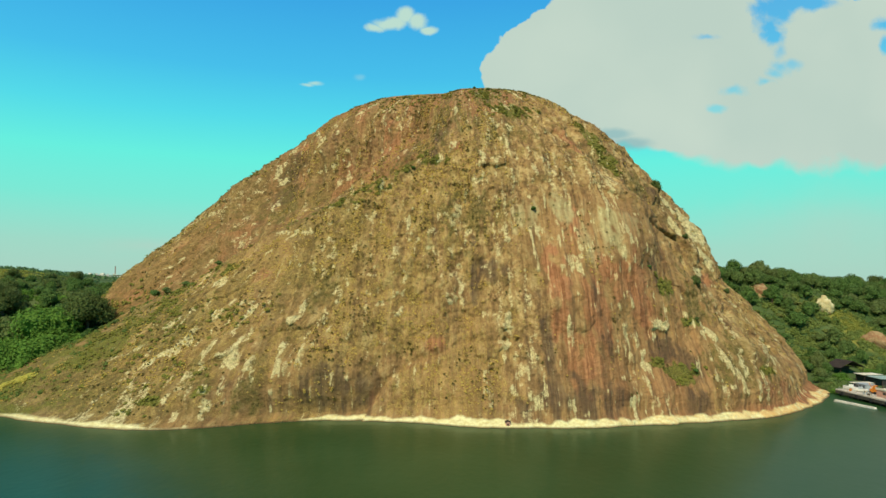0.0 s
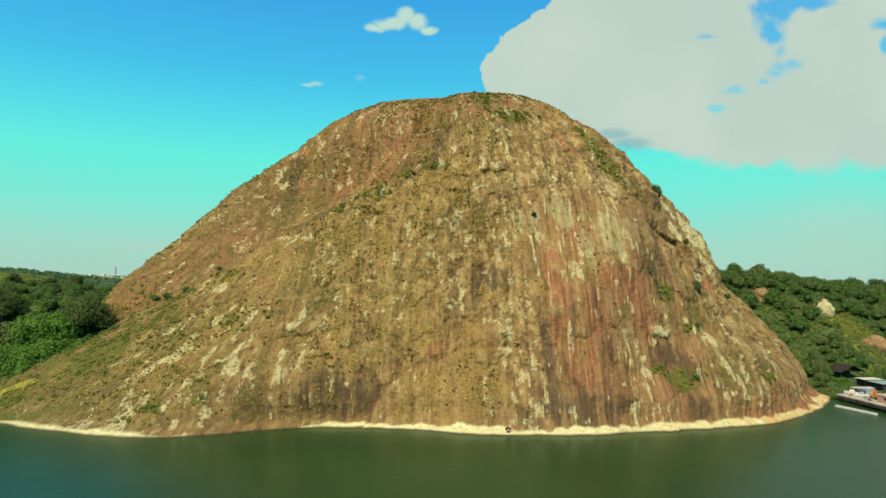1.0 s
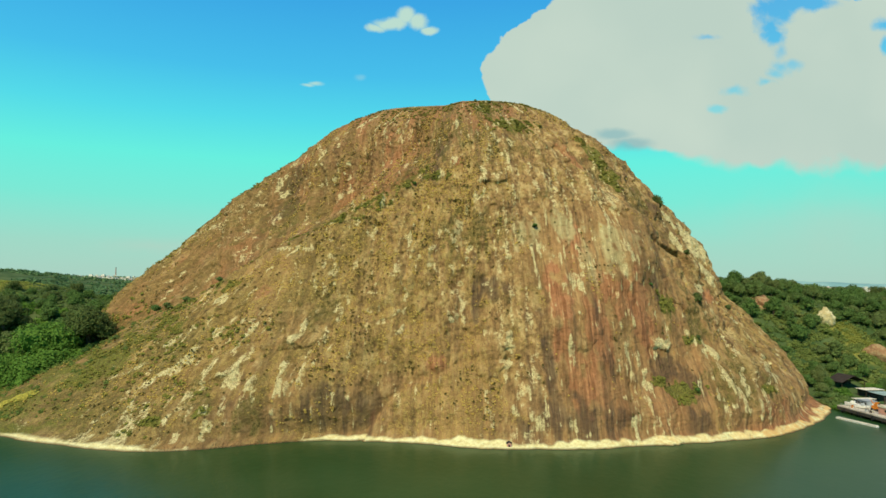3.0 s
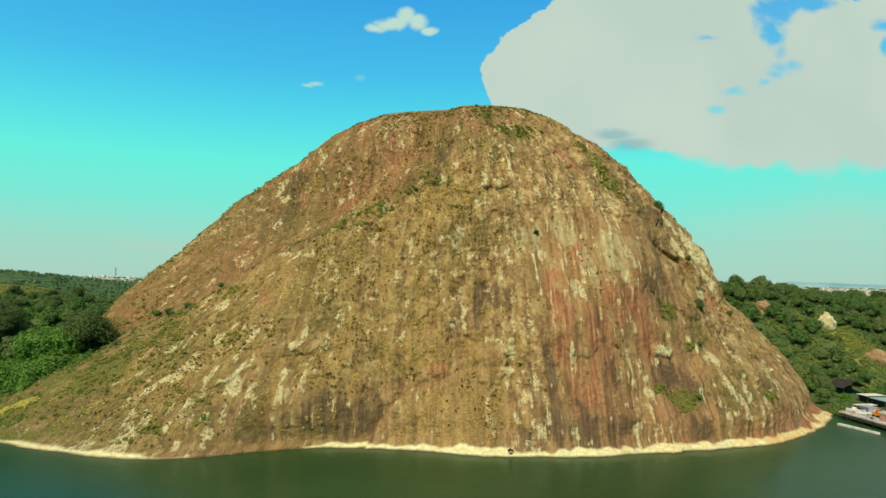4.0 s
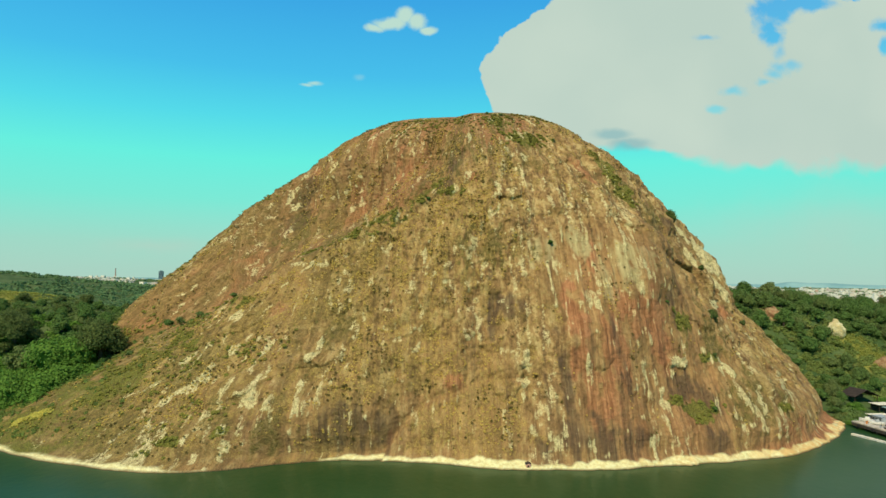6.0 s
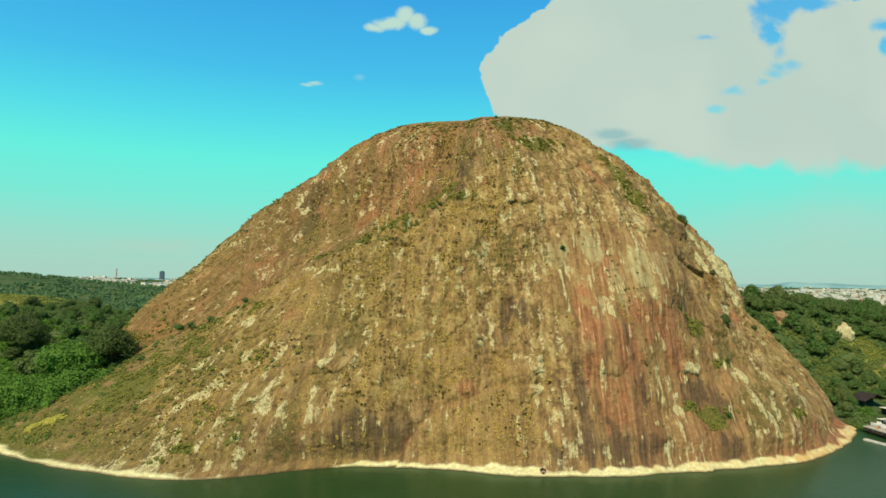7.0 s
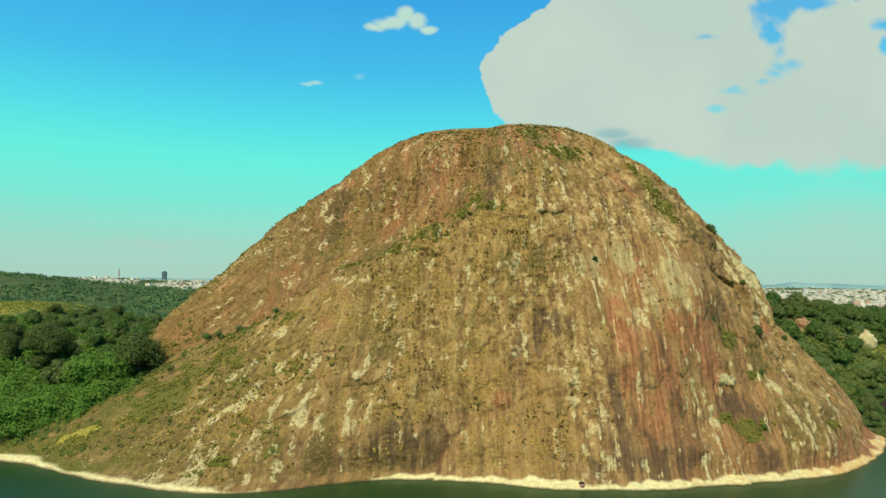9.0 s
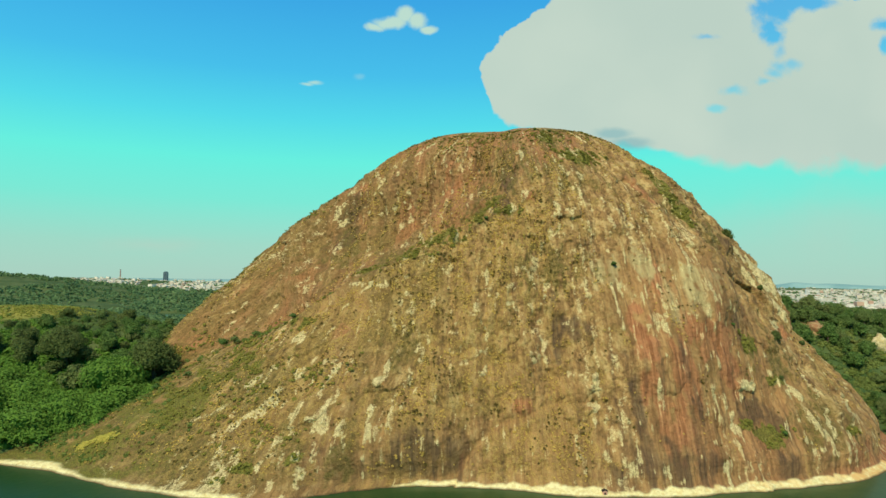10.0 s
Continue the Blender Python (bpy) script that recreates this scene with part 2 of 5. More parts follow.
LEAF = leafy("tree_leaves", (0.037, 0.090, 0.025), (0.146, 0.251, 0.062), (0.186, 0.225, 0.078))
LEAF_DULL = leafy("dusky_leaves", (0.041, 0.070, 0.022), (0.155, 0.209, 0.062))
LEAF_BRIGHT = leafy("sunny_leaves", (0.048, 0.123, 0.020), (0.161, 0.301, 0.050))
LEAF_OLIVE = leafy("olive_leaves", (0.075, 0.120, 0.030), (0.215, 0.285, 0.070), (0.25, 0.27, 0.085))
# Bluer, paler leaf green: aerial haze mixed into the colour of distant woods.
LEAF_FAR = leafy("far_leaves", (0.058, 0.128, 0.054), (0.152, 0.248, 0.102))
TUFT_DRY = leafy("dry_tufts", (0.287, 0.196, 0.052), (0.759, 0.575, 0.149))
TUFT_STRAW = leafy("straw_grass", (0.312, 0.300, 0.060), (0.672, 0.600, 0.132))
MEADOW = leafy("meadow_grass", (0.16, 0.20, 0.035), (0.36, 0.38, 0.085))
TUFT_DARK = leafy("dark_rosettes", (0.050, 0.044, 0.015), (0.15, 0.125, 0.035))
TUFT_GREEN = leafy("green_tufts", (0.094, 0.103, 0.022), (0.269, 0.269, 0.056))


def ground_look(k):
    p = place(k)
    a, b = k.noise(p, 0.03, 5), k.noise(p, 0.6, 5)
    col = k.mix(k.step(a, 0.42, 0.6), (0.045, 0.085, 0.026), (0.085, 0.125, 0.042))
    col = k.mix(k.step(b, 0.45, 0.7, 0, 0.5), col, (0.075, 0.085, 0.030))
    col = k.mix(k.attr("grass"), col, k.mix(b, (0.13, 0.16, 0.028), (0.30, 0.27, 0.06)))
    col = k.mix(k.attr("bare"), col, k.mix(b, (0.33, 0.16, 0.075), (0.48, 0.34, 0.17)))
    return col, b, 0.5


GROUND = material("wooded_ground", ground_look, 0.95, 0.1)


def water_look(k):
    p = place(k)
    stretch = k.vmath("MULTIPLY", p, (1.0, 0.55, 1.0))
    swell, ripple = k.noise(stretch, 0.09, 3), k.noise(stretch, 0.55, 5, 0.6)
    murk = k.noise(p, 0.012, 3)
    col = k.mix(k.step(murk, 0.35, 0.65), (0.014, 0.052, 0.013), (0.022, 0.066, 0.020))
    return col, k.math("ADD", k.math("MULTIPLY", swell, 0.8), k.math("MULTIPLY", ripple, 0.35)), 0.16


WATER = material("bay_water", water_look, 0.28, 0.13)


def bark_look(k):
    p = k.vmath("MULTIPLY", place(k), (3.0, 3.0, 0.6))
    a = k.noise(p, 1.5, 5)
    return k.mix(a, (0.06, 0.045, 0.03), (0.19, 0.15, 0.10)), a, 0.05


BARK = material("bark", bark_look, 0.9, 0.1)
CONCRETE = painted("pier_concrete", (0.56, 0.52, 0.42), 0.85, 0.4, 0.5)
STEEL_DARK = painted("dark_steel", (0.075, 0.07, 0.062), 0.6, 0.4, 0.8)
STEEL_GREY = painted("grey_paint", (0.36, 0.40, 0.41), 0.5, 0.3, 0.8)
WHITE = painted("white_paint", (0.78, 0.78, 0.70), 0.5, 0.25, 0.8)
PALE_ROOF = painted("pale_sheet_roof", (0.78, 0.74, 0.58), 0.6, 0.25, 0.6)
TEAL_ROOF = painted("teal_sheet_roof", (0.34, 0.46, 0.42), 0.55, 0.3, 0.6)
PINK = painted("faded_pink_paint", (0.62, 0.34, 0.25), 0.7, 0.3, 0.5)
ORANGE = painted("orange_paint", (0.62, 0.22, 0.03), 0.5, 0.3, 0.9)
THATCH = painted("dark_brown_roof", (0.042, 0.032, 0.024), 0.9, 0.4, 0.7)
TIMBER = painted("dark_timber", (0.075, 0.05, 0.032), 0.85, 0.4, 1.2)
GLASS = painted("cab_glass", (0.03, 0.04, 0.045), 0.08, 0.2, 1.0)
TYRE = painted("rubber", (0.03, 0.03, 0.03), 0.8, 0.3, 2.0)

# ---- shaping helpers ----
_table = np.random.RandomState(7).rand(65536)


def lattice(ix, iy, iz):
    return _table[(ix * 7919 + iy * 104729 + iz * 15485863 + (ix ^ (iy << 3)) * 31) & 65535]


def value_noise(x, y, z):
    """Smooth noise, 0 to 1."""
    ix, iy, iz = (np.floor(v).astype(np.int64) for v in (x, y, z))
    fx, fy, fz = x - ix, y - iy, z - iz
    fx, fy, fz = (f * f * (3 - 2 * f) for f in (fx, fy, fz))
    out = 0
    for dx in (0, 1):
        for dy in (0, 1):
            for dz in (0, 1):
                w = (fx if dx else 1 - fx) * (fy if dy else 1 - fy) * (fz if dz else 1 - fz)
                out = out + w * lattice(ix + dx, iy + dy, iz + dz)
    return out


def fbm(x, y, z=0.0, octaves=4):
    """Noise in octaves, about -1 to 1."""
    x, y = np.asarray(x, float), np.asarray(y, float)
    z = np.zeros_like(x) + z
    total, size, weight = 0, 1.0, 0.0
    for o in range(octaves):
        total = total + size * (2 * value_noise(x * 2 ** o + 17.3 * o, y * 2 ** o - 9.1 * o, z * 2 ** o + 4.7 * o) - 1)
        weight, size = weight + size, size * 0.5
    return total / weight * 1.6


def smooth(x, low, high):
    t = np.clip((x - low) / (high - low), 0, 1)
    return t * t * (3 - 2 * t)


def hermite(xs, ys, x):
    """Smooth curve through ys (rows) at the places xs."""
    i = np.clip(np.searchsorted(xs, x) - 1, 0, len(xs) - 2)
    slope = np.gradient(ys, xs, axis=0)
    h = (xs[i + 1] - xs[i])[:, None]
    t = (x - xs[i])[:, None] / h
    return (2 * t ** 3 - 3 * t ** 2 + 1) * ys[i] + (t ** 3 - 2 * t ** 2 + t) * h * slope[i] + (3 * t ** 2 - 2 * t ** 3) * ys[i + 1] + (t ** 3 - t ** 2) * h * slope[i + 1]


def mesh_of(name, verts, faces, mat=None, soft=False):
    me = bpy.data.meshes.new(name)
    me.from_pydata([tuple(v) for v in np.asarray(verts, float).tolist()], [], faces if isinstance(faces, list) else faces.tolist())
    if mat:
        me.materials.append(mat)
    if soft:
        me.polygons.foreach_set("use_smooth", [True] * len(me.polygons))
    me.update()
    return me


def part(name, me, parent=None, label="", m=None):
    """One mesh object, under a thing or on its own."""
    ob = new(name, me)
    if parent is not None:
        ob.parent = parent
    if m is not None:
        ob.matrix_basis = m
    return tagged(ob, label)


def thing(name, label, category, m, group=""):
    return_ob = new(name)
    return_ob.empty_display_size = 0.5
    return_ob.matrix_basis = m
    return tagged(return_ob, label, category, group)


def block(name, size, mat, at=(0, 0, 0), bevel=0.05, taper=1.0):
    """A box with softened edges, its foot at `at`; taper narrows the top."""
    bm = bmesh.new()
    bmesh.ops.create_cube(bm, size=1)
    for v in bm.verts:
        k = taper if v.co.z > 0 else 1
        v.co = Vector((v.co.x * size[0] * k + at[0], v.co.y * size[1] * k + at[1], (v.co.z + 0.5) * size[2] + at[2]))
    if bevel:
        bmesh.ops.bevel(bm, geom=bm.edges[:], offset=min(bevel, min(size) * 0.3), segments=2, affect="EDGES")
    me = bpy.data.meshes.new(name)
    bm.to_mesh(me)
    bm.free()
    me.materials.append(mat)
    return me


def rod(name, a, b, r0, r1, mat, sides=8):
    """A tapered round bar from a to b."""
    a, b = Vector(a), Vector(b)
    turn = (b - a).to_track_quat("Z", "Y").to_matrix()
    verts, faces = [], []
    for end, r in ((a, r0), (b, r1)):
        for i in range(sides):
            w = 2 * math.pi * i / sides
            verts.append(end + turn @ Vector((r * math.cos(w), r * math.sin(w), 0)))
    for i in range(sides):
        j = (i + 1) % sides
        faces.append([i, j, sides + j, sides + i])
    faces += [list(range(sides))[::-1], list(range(sides, 2 * sides))]
    return mesh_of(name, verts, faces, mat, False)


# ---- the granite dome ----
AXIS = (8.0, 345.0)
SUMMIT = 139.5
LEVELS = np.array([0, 15, 40, 65, 90, 109, 122.0])
BEARINGS = np.radians([-115, -85, -72, -61, -50, -40, -30, -20, -10, 1, 13, 26, 38, 53, 80, 115])  # from the side that faces the bay
RINGS = [  # radius of the dome at each level, bearing by bearing
    [169, 197, 229, 208.0, 196, 183, 155, 147, 152, 155, 159, 166, 168, 163],
    [158, 177, 182, 184.85, 172.4, 164.2, 151.2, 137.4, 139.4, 145.5, 148.4, 158, 159.5, 158],
    [140, 164, 140, 137.35, 146.3, 138.8, 128.4, 125, 121.9, 135.1, 138.7, 138, 136, 140],
    [118, 137, 116, 102.25, 109.5, 113.7, 113, 111.7, 108.4, 118.6, 129.9, 123, 124, 98],
    [92, 110.5, 89, 79.2, 66.2, 78.7, 88.8, 91.1, 96.9, 101.4, 106, 108, 101, 85],
    [68, 84, 80, 71.45, 60, 56.3, 54.2, 65.2, 78.2, 83.9, 85.8, 89, 79, 65],
    [50, 66, 69, 61.15, 54.5, 50.8, 48.7, 52.6, 60, 64.3, 68.6, 69, 59, 48],
]
BACK = [165, 153, 130, 107, 83, 62, 46]
RINGS = np.array([[b, *ring, b] for b, ring in zip(BACK, RINGS)], float)
ROUND = np.concatenate([BEARINGS - 2 * math.pi, BEARINGS, BEARINGS + 2 * math.pi])


def dome_radius(th, z):
    """The smooth dome: its radius at a bearing and a height."""
    prof = hermite(ROUND, np.concatenate([RINGS.T] * 3, 0), th)
    zz = np.clip(z, 0, LEVELS[-1])
    i = np.clip(np.searchsorted(LEVELS, zz) - 1, 0, len(LEVELS) - 2)
    slope = np.gradient(prof, LEVELS, axis=1)
    k, h = np.arange(len(th)), LEVELS[i + 1] - LEVELS[i]
    t = (zz - LEVELS[i]) / h
    r = (2 * t ** 3 - 3 * t ** 2 + 1) * prof[k, i] + (t ** 3 - 2 * t ** 2 + t) * h * slope[k, i] + (3 * t ** 2 - 2 * t ** 3) * prof[k, i + 1] + (t ** 3 - t ** 2) * h * slope[k, i + 1]
    cap = np.clip((SUMMIT - z) / (SUMMIT - LEVELS[-1]), 0, 1) ** 0.36
    return np.where(z > LEVELS[-1], prof[:, -1] * cap, r)


def line_offset(u, z, line):
    """Signed distance to a broken line given as (bearing, height) in degrees and metres; positive below and to the right of it."""
    best = np.full(u.shape, 1e9)
    sign = np.ones(u.shape)
    pts = [(math.radians(a) * 120, h) for a, h in line]
    for (ax, ay), (bx, by) in zip(pts, pts[1:]):
        dx, dy = bx - ax, by - ay
        t = np.clip(((u - ax) * dx + (z - ay) * dy) / (dx * dx + dy * dy), 0, 1)
        ex, ey = u - ax - t * dx, z - ay - t * dy
        d = np.hypot(ex, ey)
        s = np.where(dx * ey - dy * ex < 0, 1.0, -1.0)
        nearer = d < best
        best, sign = np.where(nearer, d, best), np.where(nearer, s, sign)
    return best * sign


LEDGE = [(-59.6, 24.5), (-58, 34), (-49.5, 41.3), (-43, 47), (-40, 55), (-37, 64), (-27.6, 71.3), (-21.4, 77.8), (-14, 85.5), (-11.5, 91.6), (-6.7, 99.6), (-2, 107)]
SLAB = [(-12.4, 1.5), (-11.8, 5.3), (-10.3, 9.9), (-8.8, 14.1), (-5.2, 17.4), (-2.2, 20.4), (0.5, 22.4), (5, 23)]
CRACK = [(28, 72), (30.5, 67.4), (35.7, 62.9), (40, 59.3), (41.4, 55.5), (42.4, 51.6)]
EDGE = [(25, 114), (24.8, 106), (25.2, 98), (25.6, 90), (25, 84)]  # the crest where the front turns into the flank


def stains(u, z, places, rag=0.55, seed=1.0):
    """Patches at (bearing, height, half width, half height), with frayed rims that run down the slope."""
    out = np.zeros(u.shape)
    fray = fbm(u / 1.5, z / 3.6, seed, 4)
    for a, h, w, t in places:
        du = (u - math.radians(a) * 120) * 1.3
        inside = np.abs(du) < 4 * w + 3
        inside &= np.abs(z - h) < 4 * t + 3
        e = np.hypot(du[inside] / w, (z[inside] - h) / t)
        out[inside] = np.maximum(out[inside], smooth(1.15 - e + rag * fray[inside], 0.0, 0.5))
    return out


PALE_KNOBS = [(-17.7, 77.9, 1.6, 3.3), (-17.2, 67.4, 2.1, 2.6), (-10.4, 61.6, 1.4, 3.2), (-32.3, 60.1, 2.1, 2.1), (-18.7, 27.5, 1.1, 1.8), (-23.1, 34, 0.8, 2.5), (-23.1, 29.7, 1.2, 1.4), (-29.2, 34.5, 0.9, 1.5), (5.7, 29.3, 1.4, 2.5), (4.8, 22.8, 2, 1.2), (2.1, 14.9, 1.1, 2.3), (3.6, 90.6, 2.8, 3.1), (26.7, 28.6, 2.9, 1.7), (33.9, 26.5, 1.9, 2.8), (46.8, 29.8, 1.9, 2.8), (54, 25.5, 1.9, 1.1), (31.1, 12.4, 0.8, 1), (-62.5, 88.8, 1.3, 2.6), (-37.6, 41.5, 1.4, 1.7), (-33.1, 44.4, 0.8, 2.1), (24, 127.2, 3.5, 2.8), (-2.5, 116.1, 2.1, 2.2), (15, 38.8, 0.8, 1.4), (-33.4, 53.5, 1.4, 1.4)]
PALE_RUNS = [(-41.1, 127, 1.3, 6.8), (-39.2, 119.7, 1.3, 6), (-39.3, 131.5, 2.8, 2.3), (-43.2, 121, 1.3, 4.9), (9.8, 96.4, 1.3, 5.4), (9.3, 84.4, 0.8, 3.7), (7, 61, 1.2, 4.6), (14, 71.3, 1.1, 5.3), (11.6, 61.5, 1, 4.6), (10.7, 51.8, 0.8, 5.6), (22.9, 39.1, 0.9, 4.9), (21.1, 21.8, 0.9, 7.2), (13.3, 28.1, 1.1, 5.4), (-21.7, 15.7, 1.1, 4.2), (-20.6, 19.2, 0.7, 3.4), (-27.7, 21.8, 0.9, 4.5), (-25.5, 15.2, 1.4, 3.9), (33.6, 13.9, 1.1, 6.9), (34.2, 10.5, 0.8, 4), (22.3, 7.6, 0.8, 5.1), (23.5, 1.6, 0.9, 2.7), (7.5, 15.8, 0.8, 6.2), (2.7, 8.1, 0.7, 4.4), (-22.4, 10.6, 0.6, 4.4)]
PALE_CRUST = [(-9.8, 45.5, 1.2, 13.2), (-65.6, 96, 3.7, 5.1), (-65, 104.6, 3.2, 3.6), (-67.1, 79.8, 1.7, 5.6), (-67.6, 71.6, 2.7, 3.2), (-6.2, 92.8, 2.8, 3), (-2.8, 95.8, 1.8, 2.5), (-33.7, 30.4, 1.4, 1.8), (-34.6, 26.1, 1.4, 2.8), (-36.9, 35.1, 1.4, 2.3), (5.6, 15.4, 1.8, 4.6), (4.3, 9.3, 1.7, 3.9), (7.6, 23.4, 1, 2.1), (-26.7, 10.7, 0.9, 2.8), (-28.4, 10.8, 1, 2), (-29, 7.1, 0.8, 2.3), (-50.9, 124.3, 3.6, 4.8), (-53, 112, 2.5, 4.8), (17.4, 80.3, 1.8, 2.8), (26.4, 76.3, 2.2, 3.6), (-72.1, 61.1, 3.1, 1.7), (-40.4, 26.8, 2.3, 0.9), (-2, 40, 3.6, 4), (22.6, 2.9, 0.8, 2.8)]
PALE_BLOCK = [(46.1, 75.2, 4.6, 5.2), (49.4, 69.6, 5, 4.6), (48.4, 61.5, 6.8, 5.3), (46.3, 53.7, 4.8, 5), (41.4, 47, 2.7, 2), (41.6, 64.6, 3.7, 2.8)]
GREY_SLABS = [(21.2, 61.7, 6.1, 7), (23.8, 56.9, 3.8, 7.8), (19.3, 56.5, 4.2, 7.5), (23.5, 66.7, 6.9, 2.6), (25.8, 63.8, 3.4, 4.2), (9.9, 65.6, 5.9, 5.6), (16.6, 69.6, 4.3, 4.8)]
RUST = [(21.7, 45.5, 8.3, 7.7), (12.9, 42, 4.1, 11.2), (17.8, 63.6, 3.2, 6.3), (13.1, 23.8, 4.1, 12.1), (17.3, 32.4, 4.8, 12.5), (24.8, 40.8, 5, 11.6), (15.1, 15.9, 6.4, 6.6), (-43.7, 83, 6.1, 9.1), (-29.6, 101.1, 4.4, 10.6), (-35.8, 113, 3.4, 7.1), (-47.1, 93.8, 5.1, 6.8), (-65.1, 33.7, 7.8, 5.3), (-32, 44.4, 3.9, 2.4), (-4.5, 22.7, 4.4, 2.8), (42.5, 43.7, 8.2, 2.5), (25.3, 99.2, 4.1, 6.5), (-32.9, 99.9, 10.2, 6), (38.4, 8.1, 5.7, 3.6), (-12.2, 6, 0.8, 3.1), (42.1, 6.8, 4.5, 3.7), (54, 44.4, 4.6, 1.8), (-59.1, 63.8, 6.8, 3.8), (-62.1, 102, 8.8, 8.1), (-1.4, 95.8, 4.7, 2.2)]
# Dark streaks, plus shadow painted in beside the slab edge and below a bush.
DARK = [(-15.1, 9.4, 2.2, 5.1), (-11.7, 9.9, 2.7, 5.8), (-17.3, 7.3, 2.2, 4.5), (10.2, 8.4, 5.3, 6.5), (13.4, 6.8, 6.3, 6), (16.9, 6.8, 5.2, 5.3), (29.1, 16.6, 5.3, 4.1), (10.2, 23.6, 2.5, 13.7), (17.5, 39.4, 1.4, 13), (-17.5, 9, 8, 7), (-13, 7, 5, 6), (3.6, 46.7, 6.9, 3.9), (38.6, 76.5, 2.5, 5), (28.5, 47, 2.2, 9), (-7.2, 104.6, 7.6, 9.6), (-8.3, 91.5, 8.5, 4.3), (-59.2, 81.2, 10.5, 5.4), (-62.1, 96.4, 6.9, 9), (18.3, 25.5, 1.1, 8.7), (27.7, 5, 4.1, 4.4), (6.3, 5.1, 2.2, 3.3), (-22.3, 7.4, 0.8, 4.1), (1.4, 45.6, 1.7, 11.9), (26.6, 21.1, 5.3, 4.1)]
GREEN = [(-40.6, 47.1, 8.2, 2.2), (-40.9, 65.5, 5.4, 1.9), (-14, 86, 6.8, 2.9), (-25.1, 72.1, 10.2, 1.9), (-20.4, 78.7, 8.8, 2.5), (15.7, 115.4, 17.7, 3.9), (9.5, 127, 11.6, 3.6), (31.8, 96.2, 3.7, 7.9), (31.1, 88.2, 3.7, 4.6), (32.4, 104.1, 3.4, 5.4), (32.1, 29.4, 4.4, 1.4), (27.7, 13.7, 5.5, 2.4), (38.9, 13.8, 3.9, 1.2), (24.7, 17.5, 2.7, 1.5), (29.4, 41.5, 3.2, 3.1), (-33.8, 3.2, 3.5, 0.9), (-32.4, 6.2, 2.9, 0.9), (-28.3, 9.3, 2, 1.3), (-45.5, 33.4, 11.6, 2.3), (-49.6, 37.8, 7.5, 1.2), (-47.1, 27.9, 13.6, 0.9), (-49.3, 22, 13.6, 1.4), (-48.9, 17.2, 11.7, 1.3), (-6.7, 89.9, 8.8, 1.8)]
OCHRE = [(-4.9, 57.2, 10.1, 6.3), (-7.1, 7.7, 10.8, 6.2), (-2.9, 14.7, 9.2, 5), (6.6, 31.9, 3.3, 2.6), (10.4, 44.1, 1.6, 3.4), (-21.4, 78.2, 13.7, 14.9), (-5.2, 78.3, 15, 9.4), (-24.4, 61, 13.6, 8.7), (-18.4, 53, 9.9, 8.3), (4, 10.8, 5.3, 6.2), (-27.8, 6.9, 4.1, 3.6), (-27.5, 21.1, 9, 8), (-40.1, 7.2, 8.4, 3.8), (-44.6, 7.6, 6.4, 2.5), (-29.3, 44.9, 11.5, 7.8), (-11.5, 38.1, 10.5, 7.6)]
LICHEN = [(-8.3, 115.8, 20.5, 14.8), (8.4, 107.8, 23.7, 9.5), (-17.4, 97.6, 16, 10.2), (29.8, 92.2, 11.1, 11.1), (34.5, 81.8, 9.6, 6.4), (-39.5, 8.8, 16.3, 6.6), (-39.5, 20.9, 10.7, 4.9), (-44.1, 9.2, 7.3, 5.4), (-43.2, 43.9, 13.7, 3.3), (-36.8, 70.5, 13.7, 4.2), (-57, 74.1, 20.4, 8.4), (-24, 9.3, 5, 5.1), (35.7, 17, 14.6, 6.7), (1.5, 67.6, 15.7, 6.6), (-31.4, 12, 7.5, 5.5), (33.5, 34.6, 8.8, 7.5), (-21.7, 37.6, 7.4, 7.5), (7, 124.6, 16, 6)]
PALE_RIBS = [[(-37.5, 15.5), (-35.7, 20.2), (-34.6, 24.9)], [(-34.3, 22.1), (-34.9, 28.5), (-36.3, 36.0)], [(-39.8, 25.1), (-38.5, 29.6)], [(-36.4, 39.8), (-37.3, 46.4)], [(-27.0, 15.9), (-27.9, 22.5), (-28.5, 29.0)], [(-22.4, 14.6), (-23.1, 22.9)], [(-42.1, 16.3), (-39.7, 21.1)], [(-29.4, 29.0), (-29.2, 34.5)]]


def fall(th, r):
    """The streaks' place across the dome: on the front they run straight down, on the flanks down the slope."""
    u = th * 120
    low = -0.85 - 0.95 * smooth(r, 132, 104)
    front = np.clip((th - low) / 0.55, 0, 1) * smooth(th, 1.3, 0.85)
    return u + 0.9 * front * (r * np.sin(th) * 0.9 - u)


